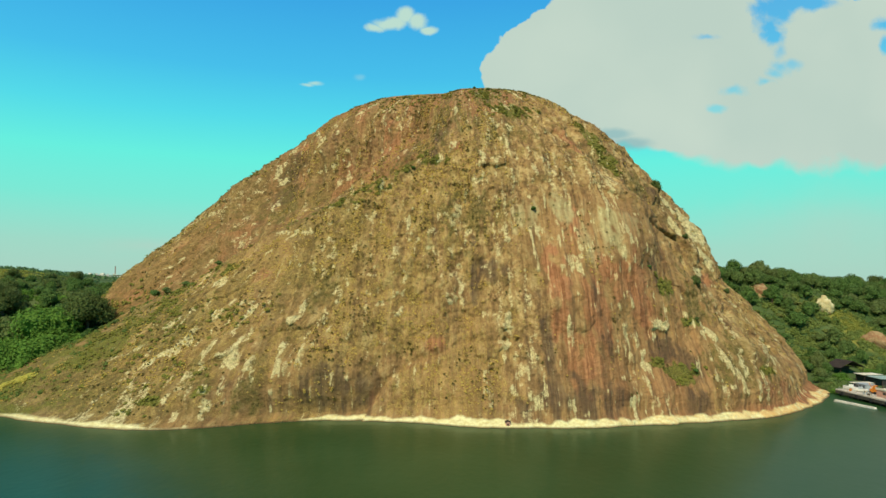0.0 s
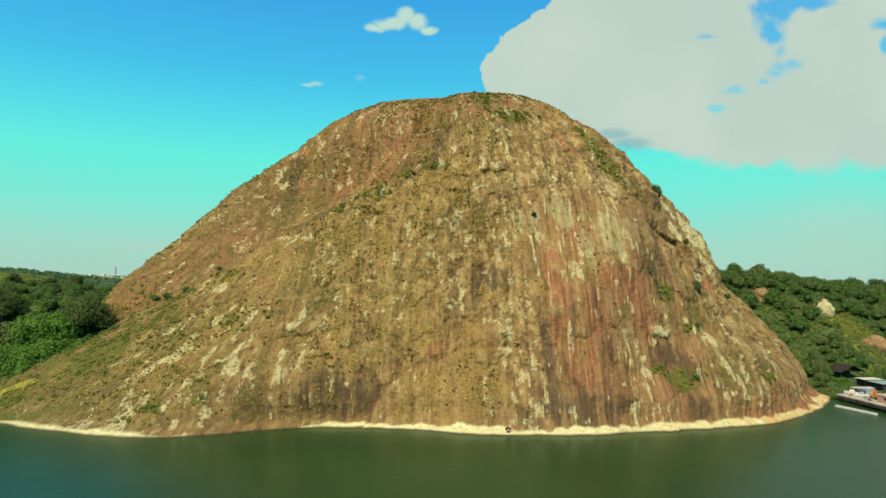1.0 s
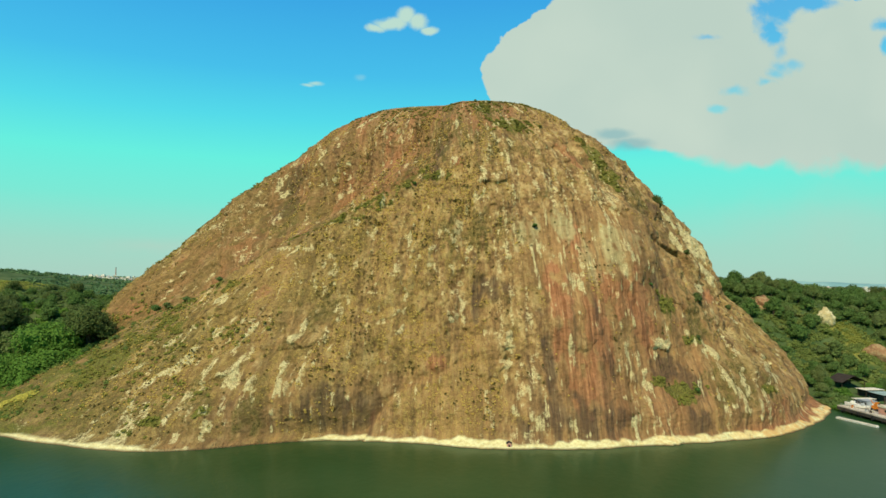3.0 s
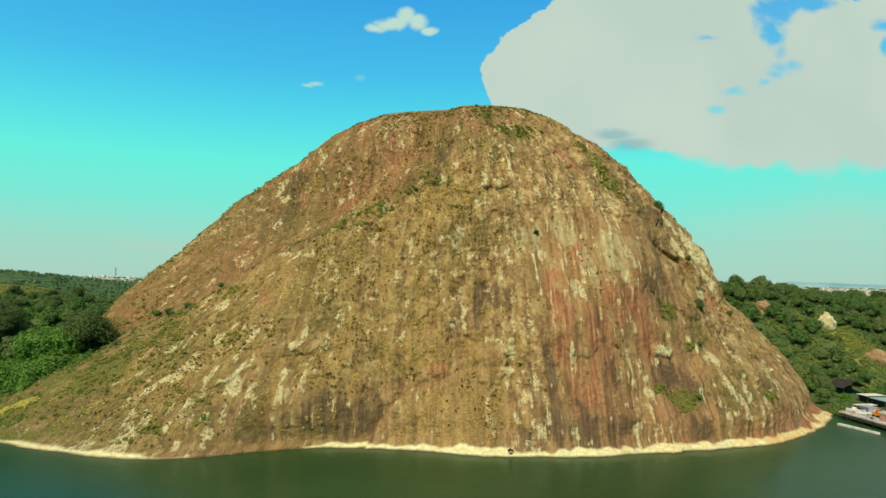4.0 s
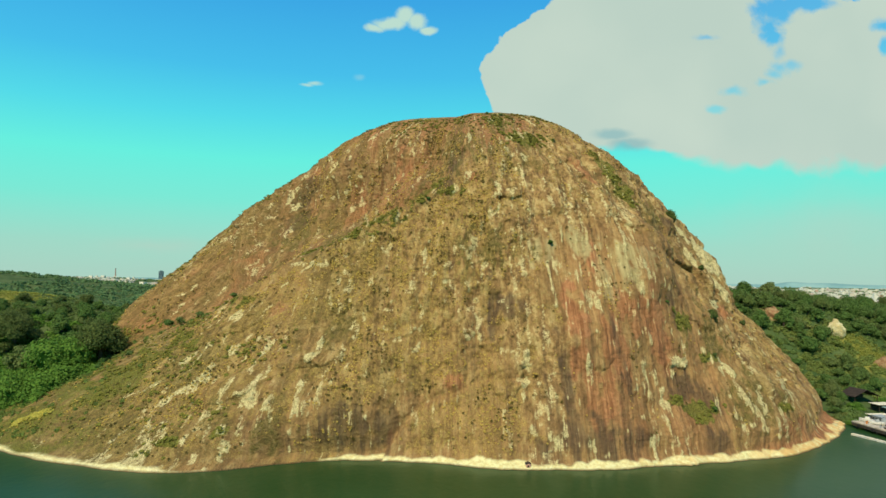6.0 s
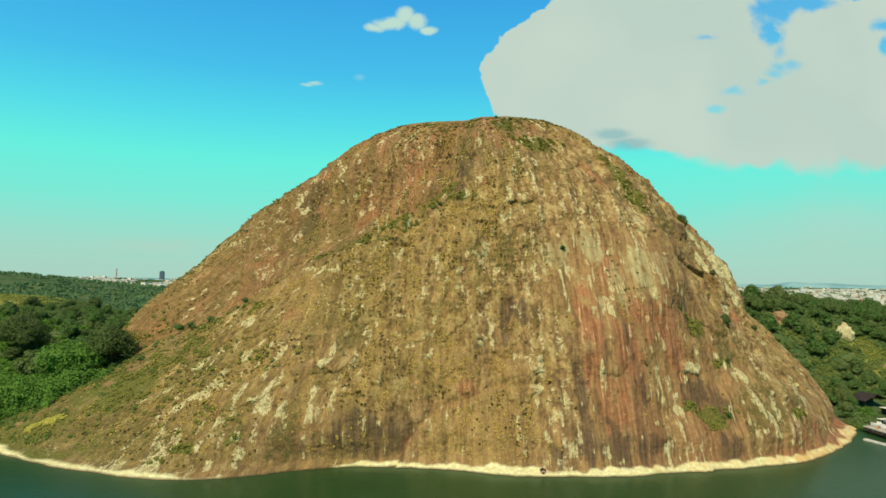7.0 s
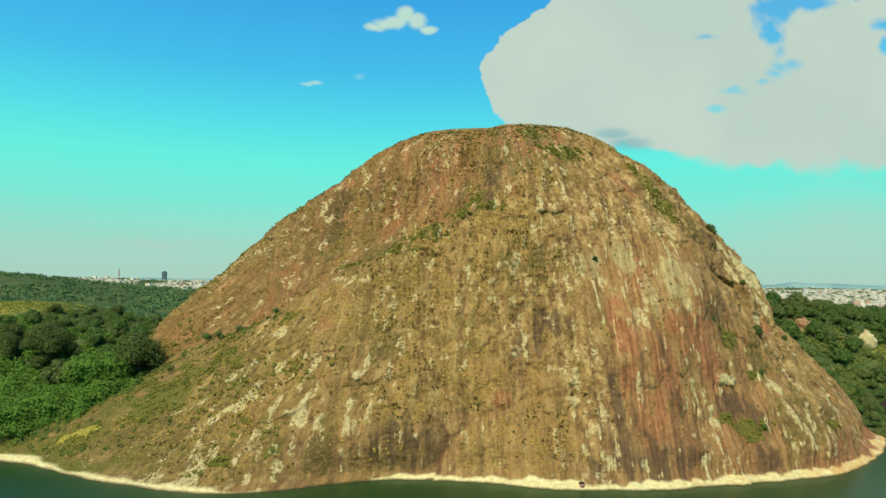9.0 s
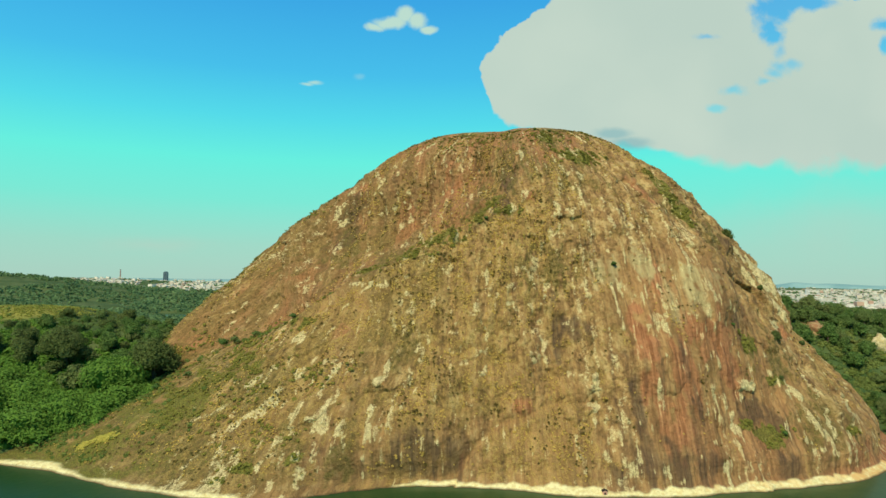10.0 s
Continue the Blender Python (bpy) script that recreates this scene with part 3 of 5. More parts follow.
def dome_relief(th, z, r):
    """How far the worn rock stands out from the smooth dome."""
    u = th * 120
    x, y = AXIS[0] + r * np.sin(th), AXIS[1] - r * np.cos(th)
    side = np.clip((SUMMIT - z) / 25, 0.25, 1)
    f = fall(th, r)
    out = 1.5 * fbm(f / 10, z / 65, 3.0, 3) + 0.8 * fbm(f / 3.2, z / 28, 9.0, 3) + 0.35 * fbm(f / 1.3, z / 9, 10.0, 3)
    plain = 1 - 0.65 * smooth(u, 12, 26) * smooth(u, 78, 62) * smooth(z, 80, 70) * smooth(z, 6, 14)
    plain = plain * (0.35 + 0.65 * smooth(z, 6, 24))
    out = out * (0.55 + 0.45 * plain) + 1.3 * fbm(x / 21, y / 21, z / 21, 3) + plain * 1.0 * fbm(x / 4.0, y / 4.0, z / 6.0, 4) + 0.55 * (0.6 - np.abs(fbm(x / 2.0, y / 2.0, z / 3.0, 3)))
    crag = 1 - np.abs(fbm(x / 9, y / 9, z / 6, 3))
    out += plain * 0.45 * (smooth(crag, 0.75, 1.0) - 0.4)
    plate = 3.0 * fbm(x / 7, y / 7, z / 11, 3) + 1.2 * fbm(f / 5, z / 30, 12.0, 2)
    out += plain * (0.42 - 0.2 * smooth(u, -60, -100)) * (0.5 + np.floor(plate) + smooth(plate - np.floor(plate), 0.7, 1.0))
    out *= side * (0.45 + 0.55 * smooth(z, 1, 7))
    d = line_offset(u, z, LEDGE)
    fade = smooth(z, 20, 34) * smooth(z, 106, 94)
    out += fade * np.where(d > 0, 3.2 * np.exp(-(d / 9) ** 2), -3.4 * np.exp(-((d + 3) / 6) ** 2))
    d = line_offset(u, z, SLAB)
    out += 1.3 * smooth(d, -0.8, 0.6) * np.exp(-np.clip(d, 0, 40) / 14) - 1.2 * np.exp(-(d / 2.5) ** 2) * (d < 0)
    d = line_offset(u, z, CRACK)
    deep = smooth(z, 51, 55) * smooth(z, 65, 61)
    out += -(0.4 + 2.5 * deep) * np.exp(-(d / 0.95) ** 2) + 1.0 * deep * np.exp(-((d + 2.0) / 1.6) ** 2) + 1.6 * np.exp(-((d + 5) / 4.5) ** 2) * smooth(z, 50, 58)
    # the flank draws back under the pale block
    out -= (2.8 + 4.8 * smooth(z, 51, 43) - 3.2 * smooth(z, 30, 6)) * smooth(th, math.radians(42), math.radians(56)) * smooth(z, 78, 66) * smooth(z, 0, 4)
    d = line_offset(u, z, EDGE)
    out += 1.3 * np.exp(-(d / 3.0) ** 2) - 1.6 * np.exp(-((d + 7) / 4.0) ** 2)
    # knobs and crusts stand proud of the face
    out += 1.0 * stains(u, z, PALE_KNOBS, 1.0, 6.0) * (0.7 + 0.9 * fbm(u / 1.6, z / 1.8, 24.0, 3)) + 0.5 * stains(u, z, PALE_CRUST, 1.0, 7.0) + 0.5 * stains(u, z, PALE_RUNS, 0.6, 7.5)
    # worn foot at the tide line: a sloping shelf
    out -= 1.6 * smooth(z, 0.0, 2.2) * smooth(z, 10, 2.2)
    out += 0.45 * np.exp(-((z - 1.0) / 1.3) ** 2) * (0.4 + 1.6 * fbm(u / 3, z / 1.6, 2.0, 4))
    return out


def dome_point(th, z):
    r = dome_radius(th, z)
    r = r + dome_relief(th, z, r)
    return np.stack([AXIS[0] + r * np.sin(th), AXIS[1] - r * np.cos(th), z], -1)


LEDGE_ON = LEDGE + [(9, 111), (17, 118), (24, 128)]


def plant_cover(u, z):
    """How thickly dry grass covers the dome: most on the front's left half, little on the upper face behind the ledge and on the red slabs."""
    front = smooth(line_offset(u, z, LEDGE_ON), -6, 5)
    apron = smooth(line_offset(u, z, SLAB), -0.5, 1.5) * smooth(u, 12, 4) * smooth(z, 25, 21) * smooth(u, -26, -22)
    body = 0.5 * np.exp(-(((u + 22) / 52) ** 2 + ((z - 52) / 46) ** 2)) - 0.55 * smooth(u, 15, 32) * smooth(z, 110, 90) + 0.65 * smooth(u, -42, -78) * smooth(z, 56, 34) - 0.5 * smooth(z, 22, 8) * smooth(u, -60, -40)
    return smooth(fbm(u / 24, z / 30, 21.0, 4) + 0.85 * fbm(u / 5.5, z / 45, 23.0, 3) + body + 1.1 * apron, -0.3, 0.65) * (0.7 + 0.3 * front)


def paint(me, u, z, x, y):
    """Stains, painted-in shade, lichen, moss and the tide line, kept as numbers on the mesh."""
    f = fall(u / 120, dome_radius(u / 120, np.clip(z, 0, SUMMIT)))
    behind = smooth(line_offset(u, z, LEDGE_ON), 3, -5) * smooth(z, 24, 34)
    red = stains(u, z, RUST[:7], 0.8, 2.0)
    rust = np.maximum(red, 0.9 * stains(u, z, RUST[7:], 0.7, 2.5)) * smooth(fbm(f / 2.6, z / 70, 5.0, 3), -1.4, -0.3)
    rust = np.maximum(rust, 0.65 * behind * smooth(fbm(f / 6, z / 22, 41.0, 4), -0.2, 0.6))
    rust = np.maximum(rust, 0.4 * smooth(u, 20, 34) * smooth(u, 84, 64) * smooth(z, 76, 60) * smooth(fbm(f / 3, z / 60, 42.0, 4), -0.1, 0.7))
    dark = stains(u, z, DARK, 0.6, 3.0) * smooth(fbm(f / 2.0, z / 45, 34.0, 3), -1.2, -0.1)
    dark = np.maximum(dark, (0.3 + 0.1 * smooth(u, 14, 30) * smooth(z, 60, 40)) * smooth(fbm(f / 2.6, z / 55, 31.0, 4), 0.3, 0.85))
    dark = np.maximum(dark, 0.45 * smooth(fbm(f / 1.5, z / 34, 33.0, 3) + 0.25 * smooth(z, 26, 10), 0.45, 0.95))
    meadow = smooth(u, -70, -100) * smooth(z, 36, 24) * smooth(fbm(f / 7, z / 5, 44.0, 4), -0.6, 0.45)
    meadow = np.maximum(meadow, 0.8 * smooth(u, -86, -104) * smooth(z, 30, 18) * smooth(fbm(f / 4, z / 3, 48.0, 3), -0.9, -0.1))
    green = np.maximum(stains(u, z, GREEN, 0.9, 4.0), smooth(z, 121, 134) * smooth(fbm(x / 12, y / 12, 3.0, 3), -0.5, 0.5) * 0.55)
    green = np.maximum(green, 0.85 * meadow)
    lip = line_offset(u, z, LEDGE)
    green = np.maximum(green, 0.9 * np.exp(-((lip + 2.5) / 3.2) ** 2) * (z > 24) * (z < 98) * smooth(fbm(f / 9, z / 9, 46.0, 3), -0.5, 0.3))
    green = np.maximum(green, 0.75 * smooth(u, -140, -158) * smooth(z, 30, 45) * smooth(fbm(f / 5, z / 5, 47.0, 3), -0.6, 0.4))
    pale = np.maximum.reduce([0.95 * stains(u, z, PALE_KNOBS, 1.1, 6.0), 0.62 * stains(u, z, PALE_RUNS, 1.0, 7.5), 0.75 * stains(u, z, PALE_CRUST, 1.3, 7.0) * smooth(fbm(f / 1.5, z / 3.2, 12.0, 4), -0.15, 0.5), 1.0 * stains(u, z, PALE_BLOCK, 1.0, 6.5)])
    for rib in PALE_RIBS:
        d = np.abs(line_offset(u, z, rib)) + 0.9 * fbm(f / 2.0, z / 2.4, 8.0, 4)
        pale = np.maximum(pale, 0.9 * smooth(d, 1.0, 0.1))
    flank = smooth(u, -30, -55) * smooth(u, -82, -66) + 0.8 * behind + 0.9 * smooth(u, 66, 80)
    fleck = fbm(f / 1.5, z / 3.2, 12.0, 4)
    pale = np.maximum(pale, 0.65 * smooth(fleck + 0.45 * fbm(f / 16, z / 26, 15.0, 3) + 0.12 * flank, 0.45, 0.95))
    fleck = fbm(f / 1.0, z / 9.0, 14.0, 4)
    pale = np.maximum(pale, (0.5 - 0.3 * smooth(u, 20, 34) * smooth(z, 74, 62)) * smooth(fleck + 0.45 * fbm(f / 12, z / 40, 16.0, 3), 0.55, 1.0))
    pale = pale * (1 - 0.6 * red * smooth(z, 60, 48) * (1 - stains(u, z, PALE_RUNS, 0.8, 7.5)))
    pale = pale * (1 - 0.6 * smooth(u, -74, -90) * smooth(z, 32, 22))
    veg = np.maximum(0.75 * plant_cover(u, z), 0.95 * stains(u, z, OCHRE, 1.3, 5.0)) * (1 - 0.8 * np.clip(rust, 0, 1)) * (1 - 0.8 * stains(u, z, DARK[:6], 0.5, 3.0))
    deg = u / 120 * 57.3
    top = 1.1 + 0.5 * fbm(f / 11, u * 0, 5.0, 3) + (0.3 + 0.4 * smooth(u, -50, 10)) * fbm(f / 2.6, z / 9, 6.0, 4) + 0.8 * smooth(deg, -9, -4) - 0.9 * smooth(deg, -34, -30) * smooth(deg, -17, -20) + 0.1 * smooth(deg, 22, 34) - 0.35 * smooth(deg, 34, 46) - 0.2 * smooth(deg, -36, -42)
    lichen = np.maximum.reduce([stains(u, z, LICHEN, 1.2, 11.0), 1.0 * smooth(u, -50, -84) * smooth(z, 46, 28), 0.6 * smooth(u, -100, -135), 0.5 * smooth(u, -10, -60) * smooth(fbm(f / 9, z / 20, 17.0, 3), -0.3, 0.4)]) * smooth(fbm(f / 3.5, z / 7, 13.0, 4), -0.9, 0.1)
    sheer = np.clip(smooth(u, 16, 28) * smooth(u, 78, 60) * smooth(z, 80, 66) + 0.7 * smooth(z, 24, 10) * smooth(u, -60, -40) + 0.5 * smooth(fbm(f / 20, z / 30, 77.0, 3), 0.1, 0.6), 0, 1)
    tide = smooth(z, top + 0.35, top - 0.2)
    rust = np.maximum(rust, smooth(u, 58, 78) * smooth(z, 6, 2))
    for key, values in (("rust", rust), ("dark", dark), ("green", green), ("pale", pale), ("veg", veg), ("tide", tide), ("wet", smooth(z, 0.45, 0.15)), ("sheer", sheer), ("lichen", lichen), ("face", behind), ("wash", stains(u, z, GREY_SLABS, 0.8, 9.0) * smooth(fbm(f / 2.2, z / 50, 19.0, 3), -0.8, 0.1))):
        me.attributes.new(key, "FLOAT", "POINT").data.foreach_set("value", np.clip(values, 0, 1).astype(np.float32))
    flow = np.stack([f, z, z * 0], -1)
    me.attributes.new("flow", "FLOAT_VECTOR", "POINT").data.foreach_set("vector", flow.astype(np.float32).ravel())


th = np.concatenate([np.radians(np.linspace(-98, 82, 800)), np.radians(np.linspace(82, 262, 92))[1:-1]])
zs = np.concatenate([[-5, -2], np.linspace(-0.8, 6, 26), np.linspace(6, LEVELS[-1], 240)[1:], SUMMIT - (SUMMIT - LEVELS[-1]) * np.linspace(1, 0.02, 60)[1:] ** 2.78])
TH, ZZ = np.meshgrid(th, zs)
TH, ZZ = TH.ravel(), ZZ.ravel()
verts = dome_point(TH, ZZ)
cols, rows_n = len(th), len(zs)
ij = np.arange(rows_n - 1)[:, None] * cols + np.arange(cols)[None, :]
nx = np.arange(rows_n - 1)[:, None] * cols + (np.arange(cols)[None, :] + 1) % cols
faces = np.stack([ij, nx, nx + cols, ij + cols], -1).reshape(-1, 4).tolist()
faces.append([(rows_n - 1) * cols + i for i in range(cols)])
dome = thing("granite_dome", "huge brown granite dome streaked with rust and pale lichen", "rock", Matrix())
dome_mesh = mesh_of("rock_body", verts, faces, ROCK, True)
paint(dome_mesh, np.where(TH > math.pi, TH - 2 * math.pi, TH) * 120, ZZ, verts[:, 0], verts[:, 1])
part("rock_body", dome_mesh, dome)


def slab(a, h, w, t, proud, lean=0.0):
    """A sheet of granite peeling off the dome: (bearing, height), half width and half height, how far it stands out at its lower edge."""
    k = 46
    s, q = np.meshgrid(np.linspace(-1.25, 1.25, k), np.linspace(-1.25, 1.25, k))
    s, q = s.ravel(), q.ravel()
    u = math.radians(a) * 120 + s * w + lean * q * t
    z = np.clip(h + q * t, 0.3, SUMMIT - 1)
    e = 1 - np.hypot(s, q) ** 1.5 + 0.5 * fbm(u / 3.5, z / 5.0, a, 3)
    e = e - 2.5 * smooth(z, 5, 2)
    base = dome_point(u / 120, z)
    out = -0.7 + (proud * (0.75 - 0.35 * q) + 0.7) * smooth(e, 0.0, 0.45) + 0.25 * fbm(u / 1.5, z / 2.5, 3.0, 3)
    way = np.stack([np.sin(u / 120), -np.cos(u / 120), np.full(k * k, 0.35)], -1)
    v = base + way * out[:, None]
    ij = (np.arange(k - 1)[:, None] * k + np.arange(k - 1)[None, :]).ravel()
    me = mesh_of("slab", v, np.stack([ij, ij + 1, ij + k + 1, ij + k], -1), ROCK, True)
    paint(me, u, z, v[:, 0], v[:, 1])
    return part("slab", me, dome)


for args in [(3, 26, 6, 8, 0.8, 0.1), (46, 27, 9, 9, 1.0, -0.4),
             (-22, 33, 6, 9, 0.9, 0.5), (-30, 22, 7, 8, 0.9, 0.6), (-46, 84, 8, 8, 0.7, 0.3), (-30, 112, 12, 8, 0.8, 0.4), (-17, 92, 7, 7, 0.7), (6, 91, 8, 6, 0.8), (20, 100, 11, 7, 0.8, -0.4),
             (-36, 40, 7, 8, 0.9, 0.9), (14, 38, 6, 13, 0.6), (-60, 60, 12, 9, 0.9, 0.6), (-12, 68, 6, 9, 0.6), (34, 44, 8, 7, 0.9, -0.4), (-8, 45, 7, 9, 0.6), (-66, 85, 9, 7, 0.8, 0.5)]:
    slab(*args)

# ---- land and water ----


def hill(x, y, cx, cy, sx, sy, h):
    return h * np.exp(-((x - cx) / sx) ** 2 - ((y - cy) / sy) ** 2)


def land_height(x, y):
    """The land sheet: the two wooded shoulders beside the dome, the valley behind, far hills and plains; the bay's bed in front."""
    shelf = 228 + 36 * smooth(x, -90, 120) + 24 * smooth(x, 165, 215) - 8 * smooth(x, -170, -260)
    shore = 228 + 62 * smooth(x, -90, 120) - 8 * smooth(x, -170, -260) + 5 * fbm(x / 40, x * 0, 3.0, 3)
    inland = y - shore
    east = smooth(x, 60, 140)
    near = (40 - 12 * east) * smooth(inland, -4, 105 - 25 * east) + 2.2 * smooth(y - shelf, -3, 3) + 4.5 * east * smooth(y - shelf, 4, 32)
    near = near + hill(x, y, -245, 350, 70, 60, 4) + hill(x, y, 172, 364, 40, 36, 11.5) + hill(x, y, 235, 392, 62, 30, 5)
    ridge = near * smooth(y, 560 - 90 * (1 - east), 420 - 75 * (1 - east)) - hill(x, y, -160, 345, 42, 50, 7)
    plain = 3.5 * smooth(y, 1080, 1150) + 3.5 * smooth(x, -350, 100) * smooth(y, 500, 700)
    far = hill(x, y, -1180, 1500, 430, 420, 69) + hill(x, y, -480, 1500, 330, 260, 16) + hill(x, y, -1700, 2900, 1100, 800, 50) + hill(x, y, -760, 900, 230, 190, 28)
    far = far + hill(x, y, 700, 900, 260, 250, 10) + hill(x, y, 1450, 3900, 900, 700, 10)
    dist = np.hypot(x, y)
    rim = smooth(dist, 3500, 4800) * (14 + 6 * fbm(np.arctan2(x, y) * 14, x * 0, 4.0, 3))
    behind = smooth(-y, 260, 330) * (6 + 30 * smooth(-y, 500, 1500))
    pond = -9 * np.exp(-((x + 470) / 150) ** 2 - ((y - 1050) / 70) ** 2)
    bumps = 1.6 * fbm(x / 35, y / 35, 1.0, 3) * smooth(inland, 5, 40) + 5 * fbm(x / 260, y / 260, 2.0, 3) * smooth(y, 600, 1100)
    return -5 * smooth(y - shelf, 1, -25) * (y < 420) * (1 - smooth(-y, 260, 330)) + ridge + plain + far + rim + behind + pond + bumps * (y > 0)


az = np.concatenate([np.radians(np.linspace(-46, 46, 330)), np.radians(np.linspace(46, 314, 150))[1:-1]])
rad = np.concatenate([[1, 60, 120, 160], np.geomspace(185, 520, 90), np.geomspace(520, 4900, 110)[1:]])
AZ, RAD = np.meshgrid(az, rad)
gx, gy = (RAD * np.sin(AZ)).ravel(), (RAD * np.cos(AZ)).ravel()
gz = land_height(gx, gy)
cols = len(az)
ij = np.arange(len(rad) - 1)[:, None] * cols + np.arange(cols)[None, :]
nx = np.arange(len(rad) - 1)[:, None] * cols + (np.arange(cols)[None, :] + 1) % cols
faces = np.stack([ij, ij + cols, nx + cols, nx], -1).reshape(-1, 4).tolist() + [list(range(cols))]
ground_mesh = mesh_of("ground", np.stack([gx, gy, gz], -1), faces, GROUND, True)
grass = stains(gx, gz * 0, [], 0.5) + np.maximum.reduce([
    smooth(1.2 - np.hypot((gx + 254) / 48, (gy - 338) / 30) + 0.5 * fbm(gx / 14, gy / 14, 2.0, 3), 0.2, 0.7),
    smooth(1.2 - np.hypot((gx - 205) / 14, (gy - 324) / 18) + 0.5 * fbm(gx / 9, gy / 9, 2.0, 3), 0.2, 0.7),
    smooth(1.2 - np.hypot((gx + 146) / 16, (gy - 222) / 9) + 0.5 * fbm(gx / 9, gy / 9, 5.0, 3), 0.2, 0.7)])
bare = np.maximum.reduce([
    smooth(1.2 - np.hypot((gx - 209) / 6, (gy - 317) / 6) + 0.6 * fbm(gx / 6, gy / 6, 7.0, 3), 0.2, 0.7),
    smooth(1.2 - np.hypot((gx - 170) / 6, (gy - 349) / 6) + 0.6 * fbm(gx / 5, gy / 5, 9.0, 3), 0.2, 0.7),
    smooth(1.2 - np.hypot((gx + 266) / 20, (gy - 322) / 5) + 0.6 * fbm(gx / 6, gy / 6, 8.0, 3), 0.2, 0.7)])
for key, values in (("grass", grass), ("bare", bare)):
    ground_mesh.attributes.new(key, "FLOAT", "POINT").data.foreach_set("value", np.clip(values, 0, 1).astype(np.float32))
tagged(new("ground", ground_mesh), "wooded hills and far plain round the bay", "ground", "", "structure")

ring = [(4900 * math.sin(2 * math.pi * i / 96), 4900 * math.cos(2 * math.pi * i / 96), 0.0) for i in range(96)]
tagged(new("water", mesh_of("water", ring, [list(range(96))[::-1]], WATER)), "calm dark green bay water", "water", "", "structure")


# Distance haze is painted into these hills as a pale blue-green.
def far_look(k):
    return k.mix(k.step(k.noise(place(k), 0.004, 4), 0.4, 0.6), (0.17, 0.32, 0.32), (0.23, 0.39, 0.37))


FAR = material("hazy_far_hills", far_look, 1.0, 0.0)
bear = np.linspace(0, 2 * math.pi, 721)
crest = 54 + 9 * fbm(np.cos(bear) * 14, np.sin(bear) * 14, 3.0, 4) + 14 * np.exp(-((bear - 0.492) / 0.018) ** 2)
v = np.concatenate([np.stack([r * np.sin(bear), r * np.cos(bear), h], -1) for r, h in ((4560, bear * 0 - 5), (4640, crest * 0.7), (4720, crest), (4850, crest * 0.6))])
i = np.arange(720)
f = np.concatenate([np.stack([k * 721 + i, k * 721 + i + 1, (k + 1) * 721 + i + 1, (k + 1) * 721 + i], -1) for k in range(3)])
tagged(new("backdrop", mesh_of("backdrop", v, f, FAR, True)), "low hills along the horizon, blue-green haze in their colour", "hills", "", "structure")

# ---- plants ----
rng = np.random.RandomState(11)


def unit(v):
    return v / np.maximum(np.linalg.norm(v, axis=-1, keepdims=True), 1e-9)


def leaf_quads(centre, facing, size, gen):
    """Folded, pointed leaf sprays: two triangles each, at each centre, facing outwards."""
    k = len(centre)
    nrm = unit(facing + gen.normal(0, 0.45, (k, 3)))
    tan = unit(np.cross(nrm, gen.normal(0, 1, (k, 3))))
    bit = np.cross(nrm, tan)
    s = np.reshape(size, (-1, 1)) * gen.uniform(0.7, 1.3, (k, 1))
    v = np.stack([centre - tan * s, centre + bit * s * 0.6 - nrm * s * 0.18, centre + tan * s, centre - bit * s * 0.6 - nrm * s * 0.18], 1)
    f = np.arange(k)[:, None] * 4
    return v.reshape(-1, 3), np.concatenate([f + [0, 1, 2], f + [0, 2, 3]])


def lump(seed, rings=6, sides=9):
    """A small knobbly ball: points and faces."""
    gen = np.random.RandomState(seed)
    pts, fs = [(0, 0, -1.0)], []
    for i in range(1, rings):
        a = math.pi * i / rings
        for j in range(sides):
            b = 2 * math.pi * (j + 0.5 * (i % 2)) / sides
            k = 1 + gen.uniform(-0.22, 0.2)
            pts.append((k * math.sin(a) * math.cos(b), k * math.sin(a) * math.sin(b), -k * math.cos(a)))
    pts.append((0, 0, 1.0))
    for j in range(sides):
        fs.append([0, 1 + (j + 1) % sides, 1 + j])
        top = 1 + (rings - 2) * sides
        fs.append([top + j, top + (j + 1) % sides, len(pts) - 1])
    for i in range(rings - 2):
        for j in range(sides):
            a, b = 1 + i * sides + j, 1 + i * sides + (j + 1) % sides
            fs += [[a, b, b + sides], [a, b + sides, a + sides]]
    return np.array(pts), np.array(fs)


